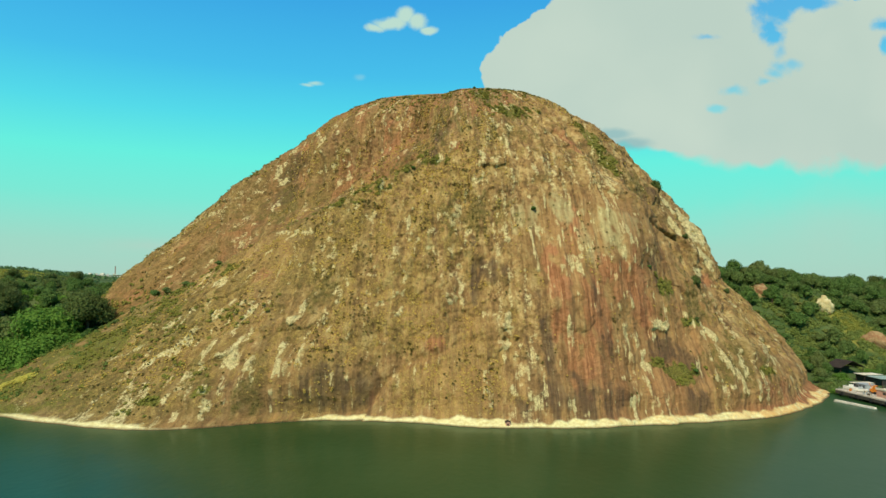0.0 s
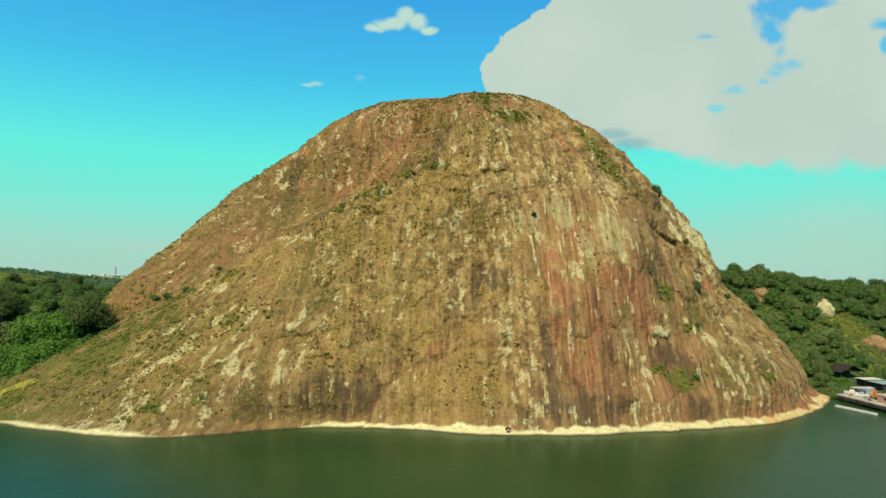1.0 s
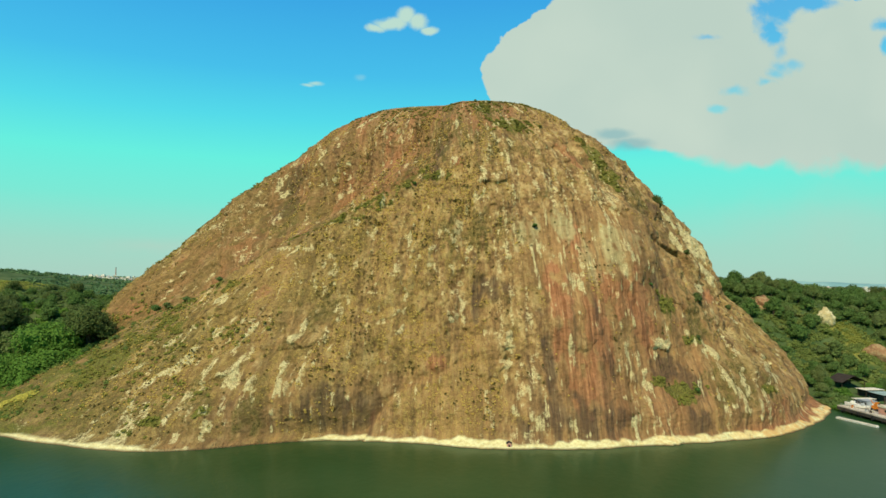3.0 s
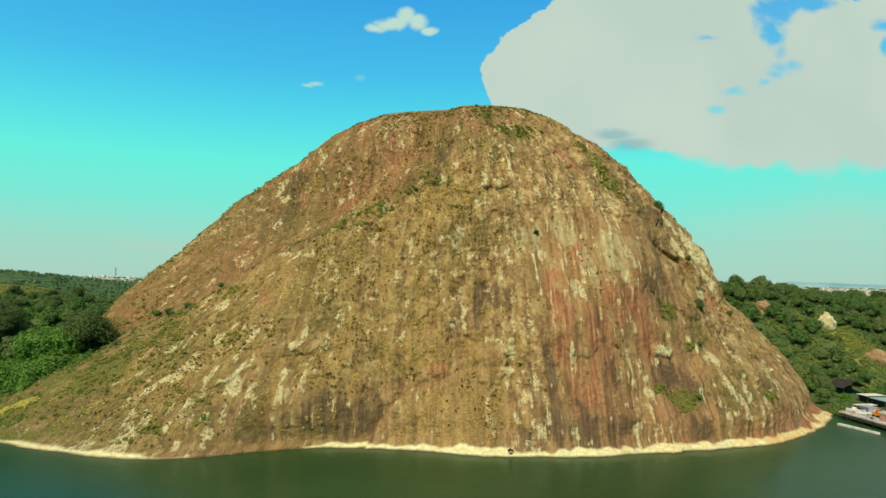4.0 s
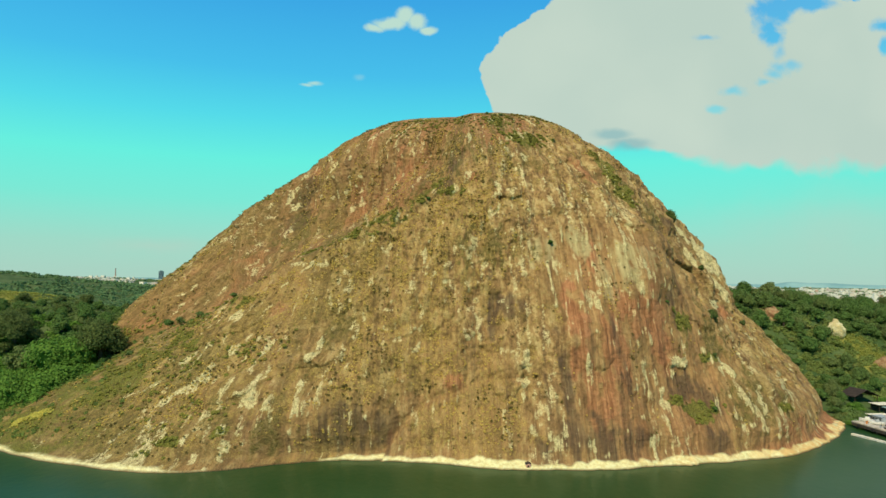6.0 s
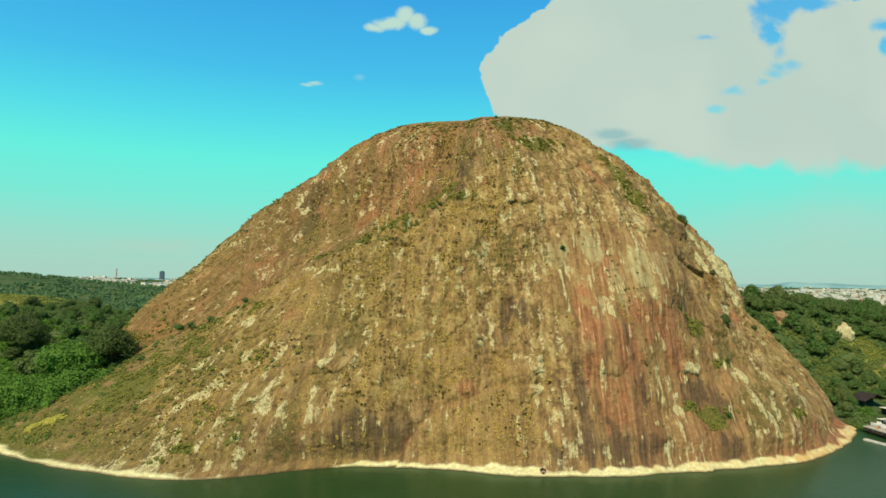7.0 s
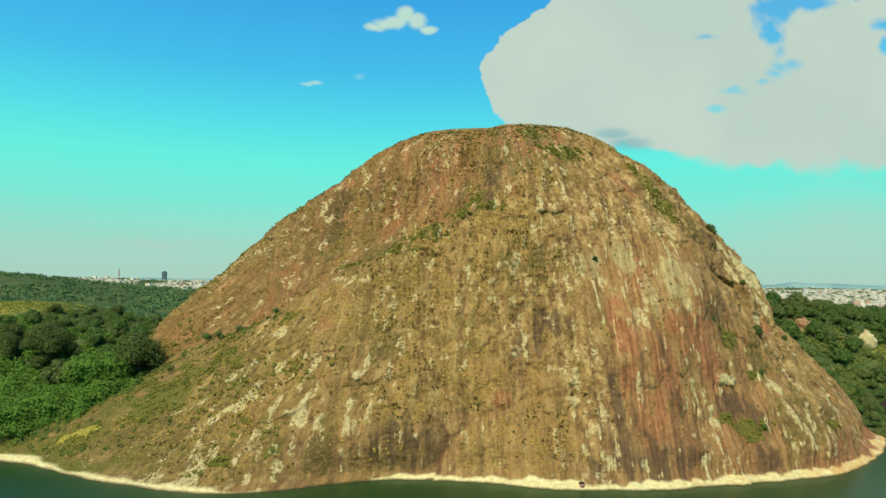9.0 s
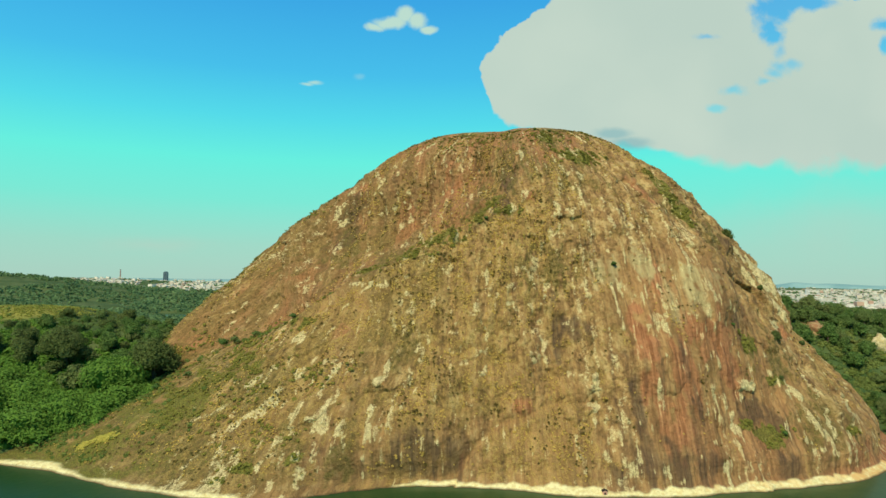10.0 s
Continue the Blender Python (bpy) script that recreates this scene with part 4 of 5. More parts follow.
def crown_mesh(name, seed, rx, rz, mat, n_lobes=14, leaves=1500, size=0.55, base=0.0):
    """A crown of leafy lobes round the origin, with gaps between them."""
    gen = np.random.RandomState(seed)
    d = unit(gen.normal(0, 1, (n_lobes, 3)))
    d[:, 2] = np.where(d[:, 2] < -0.55, -d[:, 2], d[:, 2])
    c = d * gen.uniform(0.35, 0.72, (n_lobes, 1)) * [rx, rx, rz]
    c[0] = (0, 0, rz * 0.25)
    lr = gen.uniform(0.30, 0.48, n_lobes) * rx
    lr[0] = 0.5 * rx
    squash = min(1.0, rz / rx * 1.1)
    which = gen.choice(n_lobes, leaves, p=lr ** 2 / (lr ** 2).sum())
    way = unit(gen.normal(0, 1, (leaves, 3)))
    way[:, 2] = np.where(way[:, 2] < -0.45, -way[:, 2], way[:, 2])
    way = unit(way)
    at = c[which] + way * (lr[which] * gen.uniform(0.78, 1.1, leaves))[:, None] * [1, 1, squash]
    V, F = leaf_quads(at, way + [0, 0, 0.35], size, gen)
    Vs, Fs, count = [V], [F], len(V)
    for i in range(n_lobes):
        p, f = lump(seed * 31 + i, 5, 7)
        Vs.append(p * lr[i] * 0.64 * [1, 1, squash] + c[i])
        Fs.append(f + count)
        count += len(p)
    V = np.concatenate(Vs) + [0, 0, base]
    return mesh_of(name, V, np.concatenate(Fs), mat)


def trunk_mesh(name, height, r, seed):
    """A tapered, slightly bent trunk with three limbs."""
    gen = np.random.RandomState(seed)
    bm = bmesh.new()
    fork = Vector((gen.uniform(-0.6, 0.6), gen.uniform(-0.6, 0.6), height * 0.6))
    bits = [rod("b", (0, 0, -1.5), fork, r, r * 0.7, BARK)]
    for i in range(4):
        w = i * 1.57 + gen.uniform(-0.4, 0.4)
        bits.append(rod("b", fork, fork + Vector((math.cos(w) * height * 0.3, math.sin(w) * height * 0.3, height * 0.32)), r * 0.6, r * 0.2, BARK, 6))
    for me in bits:
        bm.from_mesh(me)
        bpy.data.meshes.remove(me)
    me = bpy.data.meshes.new(name)
    bm.to_mesh(me)
    bm.free()
    me.materials.append(BARK)
    return me


def tree(label, seed, rx, rz, height, mat, leaves=1500, size=0.55):
    """One tree at the origin: trunk and crown."""
    top = thing("tree", label, "tree", Matrix(), "trees")
    part("trunk", trunk_mesh("trunk", height * 0.75, 0.1 * rx * 0.5 + 0.12, seed), top)
    part("crown", crown_mesh("crown", seed, rx, rz, mat, 12, leaves, size, height - rz), top)
    return top


def put_tree(src, x, y, s, turn, first):
    z = float(land_height(np.array([x]), np.array([y]))[0])
    m = Matrix.LocRotScale((x, y, z - 0.3), Euler((0, 0, turn)), (s, s, s * (0.9 + 0.2 * math.sin(turn * 3))))
    if not first:
        src.matrix_basis = m
        return src
    return copy_thing(src, m)


GREEN_TREE = "leafy green tree in the dense woodland on the hillside"
DUSKY_TREE = "large dusky dark-leaved tree beside the granite slope"
OLIVE_TREE = "low olive-green tree on the sunny hillside"
BRIGHT_TREE = "low spreading bright green tree at the hill's foot"
kinds = {
    "green": [tree(GREEN_TREE, s, 5.6, 5.2, 8.0, LEAF, 1500, 0.40) for s in (21, 22, 23, 24)],
    "dusky": [tree(DUSKY_TREE, s, 6.0, 5.4, 8.8, LEAF_DULL, 3000, 0.28) for s in (31, 32)],
    "big": [tree(DUSKY_TREE, 33, 6.0, 6.4, 10.2, LEAF_DULL, 9000, 0.165)],
    "bright": [tree(BRIGHT_TREE, s, 6.0, 3.4, 4.6, LEAF_BRIGHT, 5200, 0.18) for s in (41, 42)],
    "olive": [tree(OLIVE_TREE, s, 5.2, 3.8, 5.4, LEAF_OLIVE, 1500, 0.32) for s in (51, 52)],
}
used = set()


def plant(kind, x, y, s, turn=None):
    pick = kinds[kind][int(rng.randint(len(kinds[kind])))]
    first = pick.name in used
    used.add(pick.name)
    return put_tree(pick, x, y, s, rng.uniform(0, 6.28) if turn is None else turn, first)


def off_dome(x, y, clear=3.0):
    th = np.array([math.atan2(x - AXIS[0], -(y - AXIS[1]))])
    z = np.clip(land_height(np.array([x]), np.array([y])), 0, 100)
    return math.hypot(x - AXIS[0], y - AXIS[1]) > dome_radius(th, z)[0] + clear


for k, x, y, s in [("big", -147, 271, 2.45), ("big", -188, 279, 0.9), ("dusky", -158, 279, 1.0), ("dusky", -196, 292, 1.15), ("dusky", -183, 284, 1.0), ("dusky", -212, 288, 1.0), ("dusky", -205, 278, 0.95), ("green", -166, 284, 1.0), ("green", -172, 276, 0.9),
                   ("bright", -168, 256, 2.1), ("bright", -186, 254, 1.9), ("bright", -158, 246, 1.3), ("bright", -176, 244, 1.6), ("bright", -198, 250, 1.7), ("bright", -205, 262, 1.8),
                   ("bright", -164, 240, 1.0), ("bright", -188, 238, 1.4), ("green", -178, 268, 1.25), ("green", -160, 300, 0.9), ("green", -172, 305, 1.0), ("green", -163, 318, 0.75),
                   ("green", -190, 318, 0.7),  ("green", -156, 288, 1.0), ("bright", -142, 247, 0.8), ("bright", -136, 256, 0.7), ("bright", -152, 254, 1.6), ("bright", -160, 264, 1.6), ("bright", -161, 243, 1.4), ("bright", -150, 240, 1.1), ("bright", -172, 238, 1.3), ("bright", -146, 258, 1.0),
                   ("green", -178, 295, 1.0), ("green", -186, 303, 0.9), ("green", -200, 305, 1.0), ("green", -215, 308, 0.8), ("green", -166, 330, 0.6), ("green", -176, 338, 0.6), ("dusky", -222, 282, 1.0), ("dusky", -190, 276, 1.0), ("dusky", -230, 290, 0.9)]:
    plant(k, x, y, s)
spots = []
tries = 0
for k, x, y, s in [("green", 152, 262, 0.55), ("green", 155, 268, 0.7), ("green", 160, 276, 0.7), ("bright", 157, 258, 0.4), ("green", 165, 288, 0.8), ("green", 158, 284, 0.8), ("green", 171, 300, 0.8), ("green", 180, 308, 0.75), ("green", 163, 284, 0.7), ("green", 167, 292, 0.75), ("green", 175, 291, 0.65), ("green", 184, 293, 0.65), ("green", 191, 297, 0.7), ("green", 188, 304, 0.8), ("green", 178, 298, 0.75), ("green", 194, 289, 0.6), ("green", 164, 279, 0.6), ("bright", 186, 286, 0.4), ("bright", 168, 275, 0.35)]:
    plant(k, x, y, s)
while len(spots) < 240 and tries < 14000:
    tries += 1
    x, y = rng.uniform(140, 315), rng.uniform(262, 415)
    if x > 0.74 * y + 10 or not off_dome(x, y, 1.5) or math.hypot((x - 209) / 8, (y - 328) / 14) < 1 or math.hypot(x - 199, y - 336) < 6 or math.hypot(x - 207, y - 316) < 6 or math.hypot(x - 168, y - 346) < 6:
        continue
    if (y < 312 and x > 166) or (y < 285 and x > 158) or (x > 148 and y < 264):
        continue
    if any(math.hypot(x - a, y - b) < 4.4 for a, b in spots):
        continue
    spots.append((x, y))
    kind = "dusky" if rng.rand() < 0.07 else ("olive" if x < 203 and y < 348 and rng.rand() < 0.6 else "green")
    plant(kind, x, y, rng.uniform(0.75, 1.15) * (0.8 if kind == "olive" else 0.8 if y < 325 or kind == "dusky" else 1.0))
spots = []
tries = 0
while len(spots) < 34 and tries < 4000:
    tries += 1
    x, y = rng.uniform(-300, -140), rng.uniform(296, 345)
    if x < -0.80 * y - 20 or not off_dome(x, y, 2) or math.hypot((x + 254) / 48, (y - 338) / 31) < 1 or any(math.hypot(x - a, y - b) < 8 for a, b in spots):
        continue
    spots.append((x, y))
    plant("green" if rng.rand() < 0.8 else "dusky", x, y, rng.uniform(0.45, 0.75))


def scatter(name, mat, templates, at, size, label, category, spin=True, up=None):
    """Many small copies of a few templates joined into one mesh: for what nobody could count."""
    gen = np.random.RandomState(len(at))
    Vs, Fs, count = [], [], 0
    pick = gen.randint(len(templates), size=len(at))
    for t, (p, f) in enumerate(templates):
        rows = np.where(pick == t)[0]
        if not len(rows):
            continue
        a = gen.uniform(0, 6.28, len(rows)) if spin else np.zeros(len(rows))
        ca, sa = np.cos(a)[:, None], np.sin(a)[:, None]
        s = np.asarray(size)[rows]
        s = s.reshape(len(rows), -1)
        sx, sz = s[:, :1], s[:, -1:]
        x = (p[None, :, 0] * ca - p[None, :, 1] * sa) * sx
        y = (p[None, :, 0] * sa + p[None, :, 1] * ca) * sx
        z = p[None, :, 2] * sz
        v = np.stack([x, y, np.broadcast_to(z, x.shape)], -1)
        if up is not None:
            w = up[rows]
            side = unit(np.cross(w, [0.0, 1.0, 0.02]))
            fwd = np.cross(w, side)
            v = v[..., :1] * side[:, None] + v[..., 1:2] * fwd[:, None] + v[..., 2:] * w[:, None]
        v = v + at[rows][:, None, :]
        Vs.append(v.reshape(-1, 3))
        Fs.append((f[None] + count + np.arange(len(rows))[:, None, None] * len(p)).reshape(-1, f.shape[1]))
        count += len(rows) * len(p)
    me = mesh_of(name, np.concatenate(Vs), np.concatenate(Fs), mat)
    return tagged(new(name, me), label, category, "", "stuff")


def shrub_template(seed, leaves, size):
    gen = np.random.RandomState(seed)
    way = unit(gen.normal(0, 1, (leaves, 3)))
    way[:, 2] = np.abs(way[:, 2])
    at = way * gen.uniform(0.6, 1.0, (leaves, 1)) * [1, 1, 0.8] + 0.15 * gen.normal(0, 1, (leaves, 3))
    v, f = leaf_quads(at, way, size, gen)
    p, g = lump(seed, 4, 6)
    return np.concatenate([v, p * [0.75, 0.75, 0.6]]), np.concatenate([f, g + len(v)])


# undergrowth on the two near shoulders
shrubs = [shrub_template(s, 38, 0.24) for s in (1, 2, 3)]
sx = np.concatenate([rng.uniform(-310, -122, 5200), rng.uniform(138, 290, 4400)])
sy = np.concatenate([rng.uniform(228, 400, 5200), rng.uniform(262, 400, 4400)])
sz = land_height(sx, sy)
sth = np.arctan2(sx - AXIS[0], -(sy - AXIS[1]))
keep = (np.hypot(sx - AXIS[0], sy - AXIS[1]) > dome_radius(sth, np.clip(sz, 0, 100)) + 0.5) & (sz > 1.0) & (np.abs(sx) < 0.82 * sy + 20) & ((sx > 0) | (sy < 362))
keep &= ~((np.hypot((sx + 254) / 45, (sy - 338) / 29) < 1) & (rng.rand(len(sx)) < 0.9)) & ~((np.hypot((sx - 209) / 8, (sy - 328) / 14) < 1) & (rng.rand(len(sx)) < 0.7))
keep &= ~((sx > 164) & (sy < 291) & (sx < 186)) & ~((sx > 164) & (sy < 284)) & ~((sx > 148) & (sy < 262))
sx, sy, sz = sx[keep], sy[keep], sz[keep]
size = rng.uniform(1.0, 2.3, len(sx)) * np.where(sx < 0, 1.4 - 0.7 * smooth(sy, 285, 325), 1.0)
half = (sy + 0.2 * sx * np.sign(-sx) < 270) & (sx < 0)
east = (sx > 0) & (np.hypot((sx - 188) / 26, (sy - 318) / 32) + 0.5 * fbm(sx / 14, sy / 14, 9.0, 3) < 1)
scatter("undergrowth", LEAF, shrubs, np.stack([sx, sy, sz], -1)[~half & ~east], size[~half & ~east], "dense green undergrowth between the hillside trees", "shrubs")
scatter("hillside_scrub", LEAF_OLIVE, shrubs, np.stack([sx, sy, sz], -1)[~half & east], size[~half & east], "olive green scrub on the sunny hillside", "shrubs")
scatter("low_thicket", LEAF_BRIGHT, shrubs, np.stack([sx, sy, sz], -1)[half], size[half], "bright green thicket at the hill's foot", "shrubs")

# woods on the land behind
woods = [shrub_template(s, 9, 0.55) for s in (5, 6, 7, 8)]
wx, wy = rng.uniform(-1, 0.4, 46000), rng.uniform(0, 1, 46000)
wy = 425 + 2100 * np.where(rng.rand(46000) < 0.3, wy * 0.25, wy * 0.98)
wx = np.sign(wx) * (0.2 + 0.62 * np.abs(wx)) * wy
wz = land_height(wx, wy)
forest = fbm(wx / 160, wy / 160, 6.0, 3)
keep = (wz > 1.2) & (forest > -0.6) & ~((wx > -0.62 * wy) & (wx < 0) & (wy > 1540 + 5200 * np.clip(-0.44 - wx / wy, 0, 1))) & ~((wx > 0) & (wy > 1250) & (forest < 0.55)) & (rng.rand(len(wx)) < 0.33)
wx, wy, wz = wx[keep], wy[keep], wz[keep]
size = np.stack([rng.uniform(4.2, 7.2, len(wx)), rng.uniform(4.5, 8, len(wx))], -1) * (0.85 + wy / 3500)[:, None]
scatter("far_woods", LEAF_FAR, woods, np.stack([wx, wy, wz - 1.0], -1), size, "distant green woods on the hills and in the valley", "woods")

# ---- what grows on the dome ----


def dome_spots(count, seed, chance, low=2.5, high=134.0, a0=-92, a1=62):
    """Places on the dome's face with their slopes, kept by a chance that depends on bearing and height."""
    gen = np.random.RandomState(seed)
    t = np.radians(gen.uniform(a0, a1, count))
    z = gen.uniform(low, high, count)
    ok = gen.rand(count) < chance(t * 120, z)
    t, z = t[ok], z[ok]
    p = dome_point(t, z)
    e = 0.6
    du = dome_point(t + 0.006, z) - p
    dz = dome_point(t, z + e) - p
    return p, unit(np.cross(du, dz)), t, z


def tuft_template(seed, blades, wide, tall):
    """A rosette of pointed, drooping blades."""
    gen = np.random.RandomState(seed)
    v, f = [], []
    for i in range(blades):
        a = 6.283 * i / blades + gen.uniform(-0.3, 0.3)
        out = np.array([math.cos(a), math.sin(a), 0])
        side = np.array([-math.sin(a), math.cos(a), 0]) * wide
        reach, rise = gen.uniform(0.7, 1.1), tall * gen.uniform(0.6, 1.1)
        k = len(v)
        v += [out * 0.1 - side * 0.5, out * 0.1 + side * 0.5, out * reach * 0.6 + side + [0, 0, rise], out * reach * 0.6 - side + [0, 0, rise], out * reach + [0, 0, rise * 0.55]]
        f += [[k, k + 1, k + 2], [k, k + 2, k + 3], [k + 3, k + 2, k + 4]]
    return np.array(v), np.array(f)


tufts = [tuft_template(s, 5, 0.28, 0.75) for s in range(4)]
swards = [tuft_template(s + 10, 7, 0.34, 0.45) for s in range(4)]
clump = lambda u, z: smooth(fbm(u / 3.6, z / 6.0, 51.0, 4), -0.4, 0.3)
red_zone = lambda u, z: 1 - 0.85 * np.clip(stains(u, z, RUST[:7], 0.3, 2.0) + smooth(z, 9, 3) * 0.8 + stains(u, z, DARK[:6], 0.5, 3.0), 0, 1)
p, up, t, z = dome_spots(60000, 3, lambda u, z: (0.05 + 0.8 * plant_cover(u, z)) * clump(u, z) * red_zone(u, z))
scatter("dry_grass_tufts", TUFT_DRY, tufts, p, rng.uniform(0.22, 0.55, len(p)), "straw-yellow grass tufts rooted all over the granite face", "grass", True, unit(up + [0, 0, 0.5]))
p, up, t, z = dome_spots(30000, 4, lambda u, z: (0.06 + 0.6 * plant_cover(u, z)) * smooth(fbm(u / 6.0, z / 7.0, 61.0, 3), -0.35, 0.45) * red_zone(u, z))
scatter("dark_rosettes", TUFT_DARK, tufts, p, rng.uniform(0.28, 0.66, len(p)), "dark olive rosette plants dotted over the granite face", "plants", True, unit(up + [0, 0, 0.5]))
on_ledge = lambda u, z: np.clip(stains(u, z, GREEN, 0.9, 4.0) + 0.75 * smooth(u, -50, -82) * smooth(z, 46, 30) * smooth(fbm(u / 7, z / 5, 44.0, 4), -0.5, 0.4) + smooth(z, 119, 133) * 0.22 + 0.55 * smooth(u, -140, -160) * smooth(z, 34, 44) + 0.8 * np.exp(-((line_offset(u, z, LEDGE) + 2) / 3.0) ** 2) * (z > 24) * (z < 96), 0, 1)
p, up, t, z = dome_spots(75000, 5, lambda u, z: 0.75 * on_ledge(u, z) * smooth(fbm(u / 5, z / 5, 71.0, 3), -0.7, 0.3))
scatter("ledge_grass", TUFT_GREEN, swards, p, rng.uniform(0.5, 1.1, len(p)), "green grass and creepers along the ledges of the granite", "grass", True, unit(up + [0, 0, 0.7]))


strip = [(-51.5, 6), (-50, 8.5), (-48.4, 11.8)]
p, up, t, z = dome_spots(40000, 6, lambda u, z: np.exp(-(line_offset(u, z, strip) / 0.7) ** 2) * smooth(fbm(u / 3, z / 3, 8.0, 3), -0.5, 0.3), 3, 15, -56, -42)
scatter("grass_strip", TUFT_STRAW, tufts, p, rng.uniform(0.35, 0.8, len(p)), "strip of tall straw-coloured grass along the slope's edge", "grass", True, unit(up + [0, 0, 0.9]))


hx, hy = np.concatenate([rng.uniform(198, 220, 1500), rng.uniform(-302, -206, 3500)]), np.concatenate([rng.uniform(312, 344, 1500), rng.uniform(308, 366, 3500)])
keep = np.minimum(np.hypot((hx - 209) / 10, (hy - 328) / 15), np.hypot((hx + 254) / 48, (hy - 338) / 30)) + 0.4 * fbm(hx / 6, hy / 6, 3.0, 3) < 1
hx, hy = hx[keep], hy[keep]
scatter("hillside_grass", MEADOW, tufts, np.stack([hx, hy, land_height(hx, hy)], -1), rng.uniform(0.4, 1.0, len(hx)), "dry yellow-green grass on the open patch of the hillside", "grass")


ledge_line = lambda u, z: 0.9 * np.exp(-((line_offset(u, z, LEDGE) + 1.5) / 2.2) ** 2) * smooth(z, 52, 44) * smooth(fbm(u / 4, z / 4, 82.0, 3), -0.5, 0.3)
p, up, t, z = dome_spots(6000, 7, lambda u, z: ledge_line(u, z) + (0.25 + 0.75 * smooth(u, -104, -122)) * smooth(u, -84, -104) * smooth(z, 30, 18) * smooth(fbm(u / 6, z / 4, 81.0, 3), -0.5, 0.4), 2.5, 52, -76, -36)
scatter("slope_scrub", LEAF_OLIVE, shrubs, p, rng.uniform(0.45, 1.25, len(p)), "olive green scrub on the low slope beside the bay", "shrubs", True, unit(up + [0, 0, 1.0]))


def bush(a, z, r, dull=False):
    """A shrub rooted on the dome."""
    p = dome_point(np.array([math.radians(a)]), np.array([float(z)]))[0]
    seed = int(1000 + a * 10 + z)
    ob = thing("bush", "dark green bush rooted in a crack of the granite", "bush", pose(*p), "bushes on the dome")
    part("trunk", rod("trunk", (0, 0.8, -0.8), (0, -0.3 * r, 0.5 * r), 0.12, 0.06, BARK, 6), ob)
    part("crown", crown_mesh("crown", seed, r, r * (0.95 if dull else 0.7), LEAF_DULL if dull else LEAF, 11, 900, 0.19, r * 0.45), ob)
    return ob


for a, z, r in [(-40.5, 55, 2.6), (36.8, 42, 2.8), (11.8, 68, 1.4), (43, 79.7, 3.4), (-57, 34.5, 3.4), (-55, 36.5, 3.0), (-58.7, 31.5, 2.2), (-53, 38.5, 2.2), (-51, 40, 1.8), (-60, 28, 2.0), (-46, 44.5, 1.6), (-43.5, 47, 2.0), (-42, 48, 1.6), (27.6, 48, 0.9),
                (46.6, 39, 1.4), (-12, 86, 1.3), (33, 30, 1.0), (29, 14, 1.2), (-80, 43, 3.4), (-83, 41, 3.6), (8, 133, 1.0), (14, 131, 1.0), (-8, 133, 0.9), (42, 60, 1.5),
                (-57, 20, 2.2), (-60, 15, 2.4), (-54, 25, 2.0), (-62, 20, 2.6)]:
    bush(a, z, r, a > 30)

# ---- rocks ----


def boulder(label, x, y, z, size, seed, mat=None, group=""):
    bm = bmesh.new()
    bmesh.ops.create_icosphere(bm, subdivisions=4, radius=1)
    off = Vector((seed * 3.7, seed * 1.3, seed * 5.1))
    gen = np.random.RandomState(seed)
    cuts = [Vector(unit(gen.normal(0, 1, 3)).tolist()) for _ in range(7)]
    for v in bm.verts:
        k = 1 + 0.34 * noise.noise(v.co * 1.1 + off) + 0.2 * noise.noise(v.co * 2.6 + off) + 0.1 * noise.noise(v.co * 6 + off) + 0.05 * noise.noise(v.co * 14 + off)
        for cut in cuts:
            k = min(k, 0.86 / max(0.3, v.co.dot(cut)))
        v.co = Vector((v.co.x * k * size[0], v.co.y * k * size[1], v.co.z * k * size[2]))
    me = bpy.data.meshes.new("boulder")
    bm.to_mesh(me)
    bm.free()
    me.polygons.foreach_set("use_smooth", [True] * len(me.polygons))
    me.materials.append(mat or STONE)
    ob = new("boulder", me)
    ob.matrix_basis = pose(x, y, z, 0, 0, seed * 40)
    return tagged(ob, label, "rock", group)


def stone_look(k):
    p = place(k)
    a, b = k.noise(p, 0.35, 5), k.noise(p, 2.2, 5)
    col = k.mix(k.step(a, 0.38, 0.62), (0.66, 0.60, 0.33), (0.50, 0.42, 0.19))
    return k.mix(k.step(b, 0.52, 0.72, 0, 0.7), col, (0.12, 0.09, 0.055)), k.math("ADD", a, k.math("MULTIPLY", b, 0.5)), 0.9


def earth_look(k):
    p = place(k)
    a, b = k.noise(p, 0.4, 5), k.noise(p, 2.0, 5)
    col = k.mix(k.step(a, 0.4, 0.6), (0.34, 0.19, 0.095), (0.42, 0.30, 0.15))
    return k.mix(k.step(b, 0.5, 0.7, 0, 0.6), col, (0.10, 0.085, 0.03)), b, 0.8


STONE = material("pale_granite", stone_look, 0.9, 0.2)
EARTH = material("red_earth", earth_look, 0.95, 0.1)
boulder("big pale granite boulder among the hillside trees", 197.6, 338, 30.5, (4.4, 4.2, 6.0), 1)
boulder("bare reddish earth bank on the wooded hillside", 170, 350, 38.0, (6.0, 4.5, 5.0), 2, EARTH)
boulder("weathered ochre rock outcrop above the landing stage", 210, 317, 13.0, (7.5, 5.5, 6.5), 3, EARTH)
for i, (x, y, r) in enumerate([(140.5, 247, 1.6), (143.5, 250.5, 1.9), (146, 254, 1.5), (138.5, 243.5, 1.1), (147.5, 257.5, 1.8), (142.5, 246.5, 0.9)]):
    boulder("rounded tan boulder at the water's edge", x, y, 0.35, (r, r * 0.9, r * 0.75), 5 + i, None, "shore boulders")
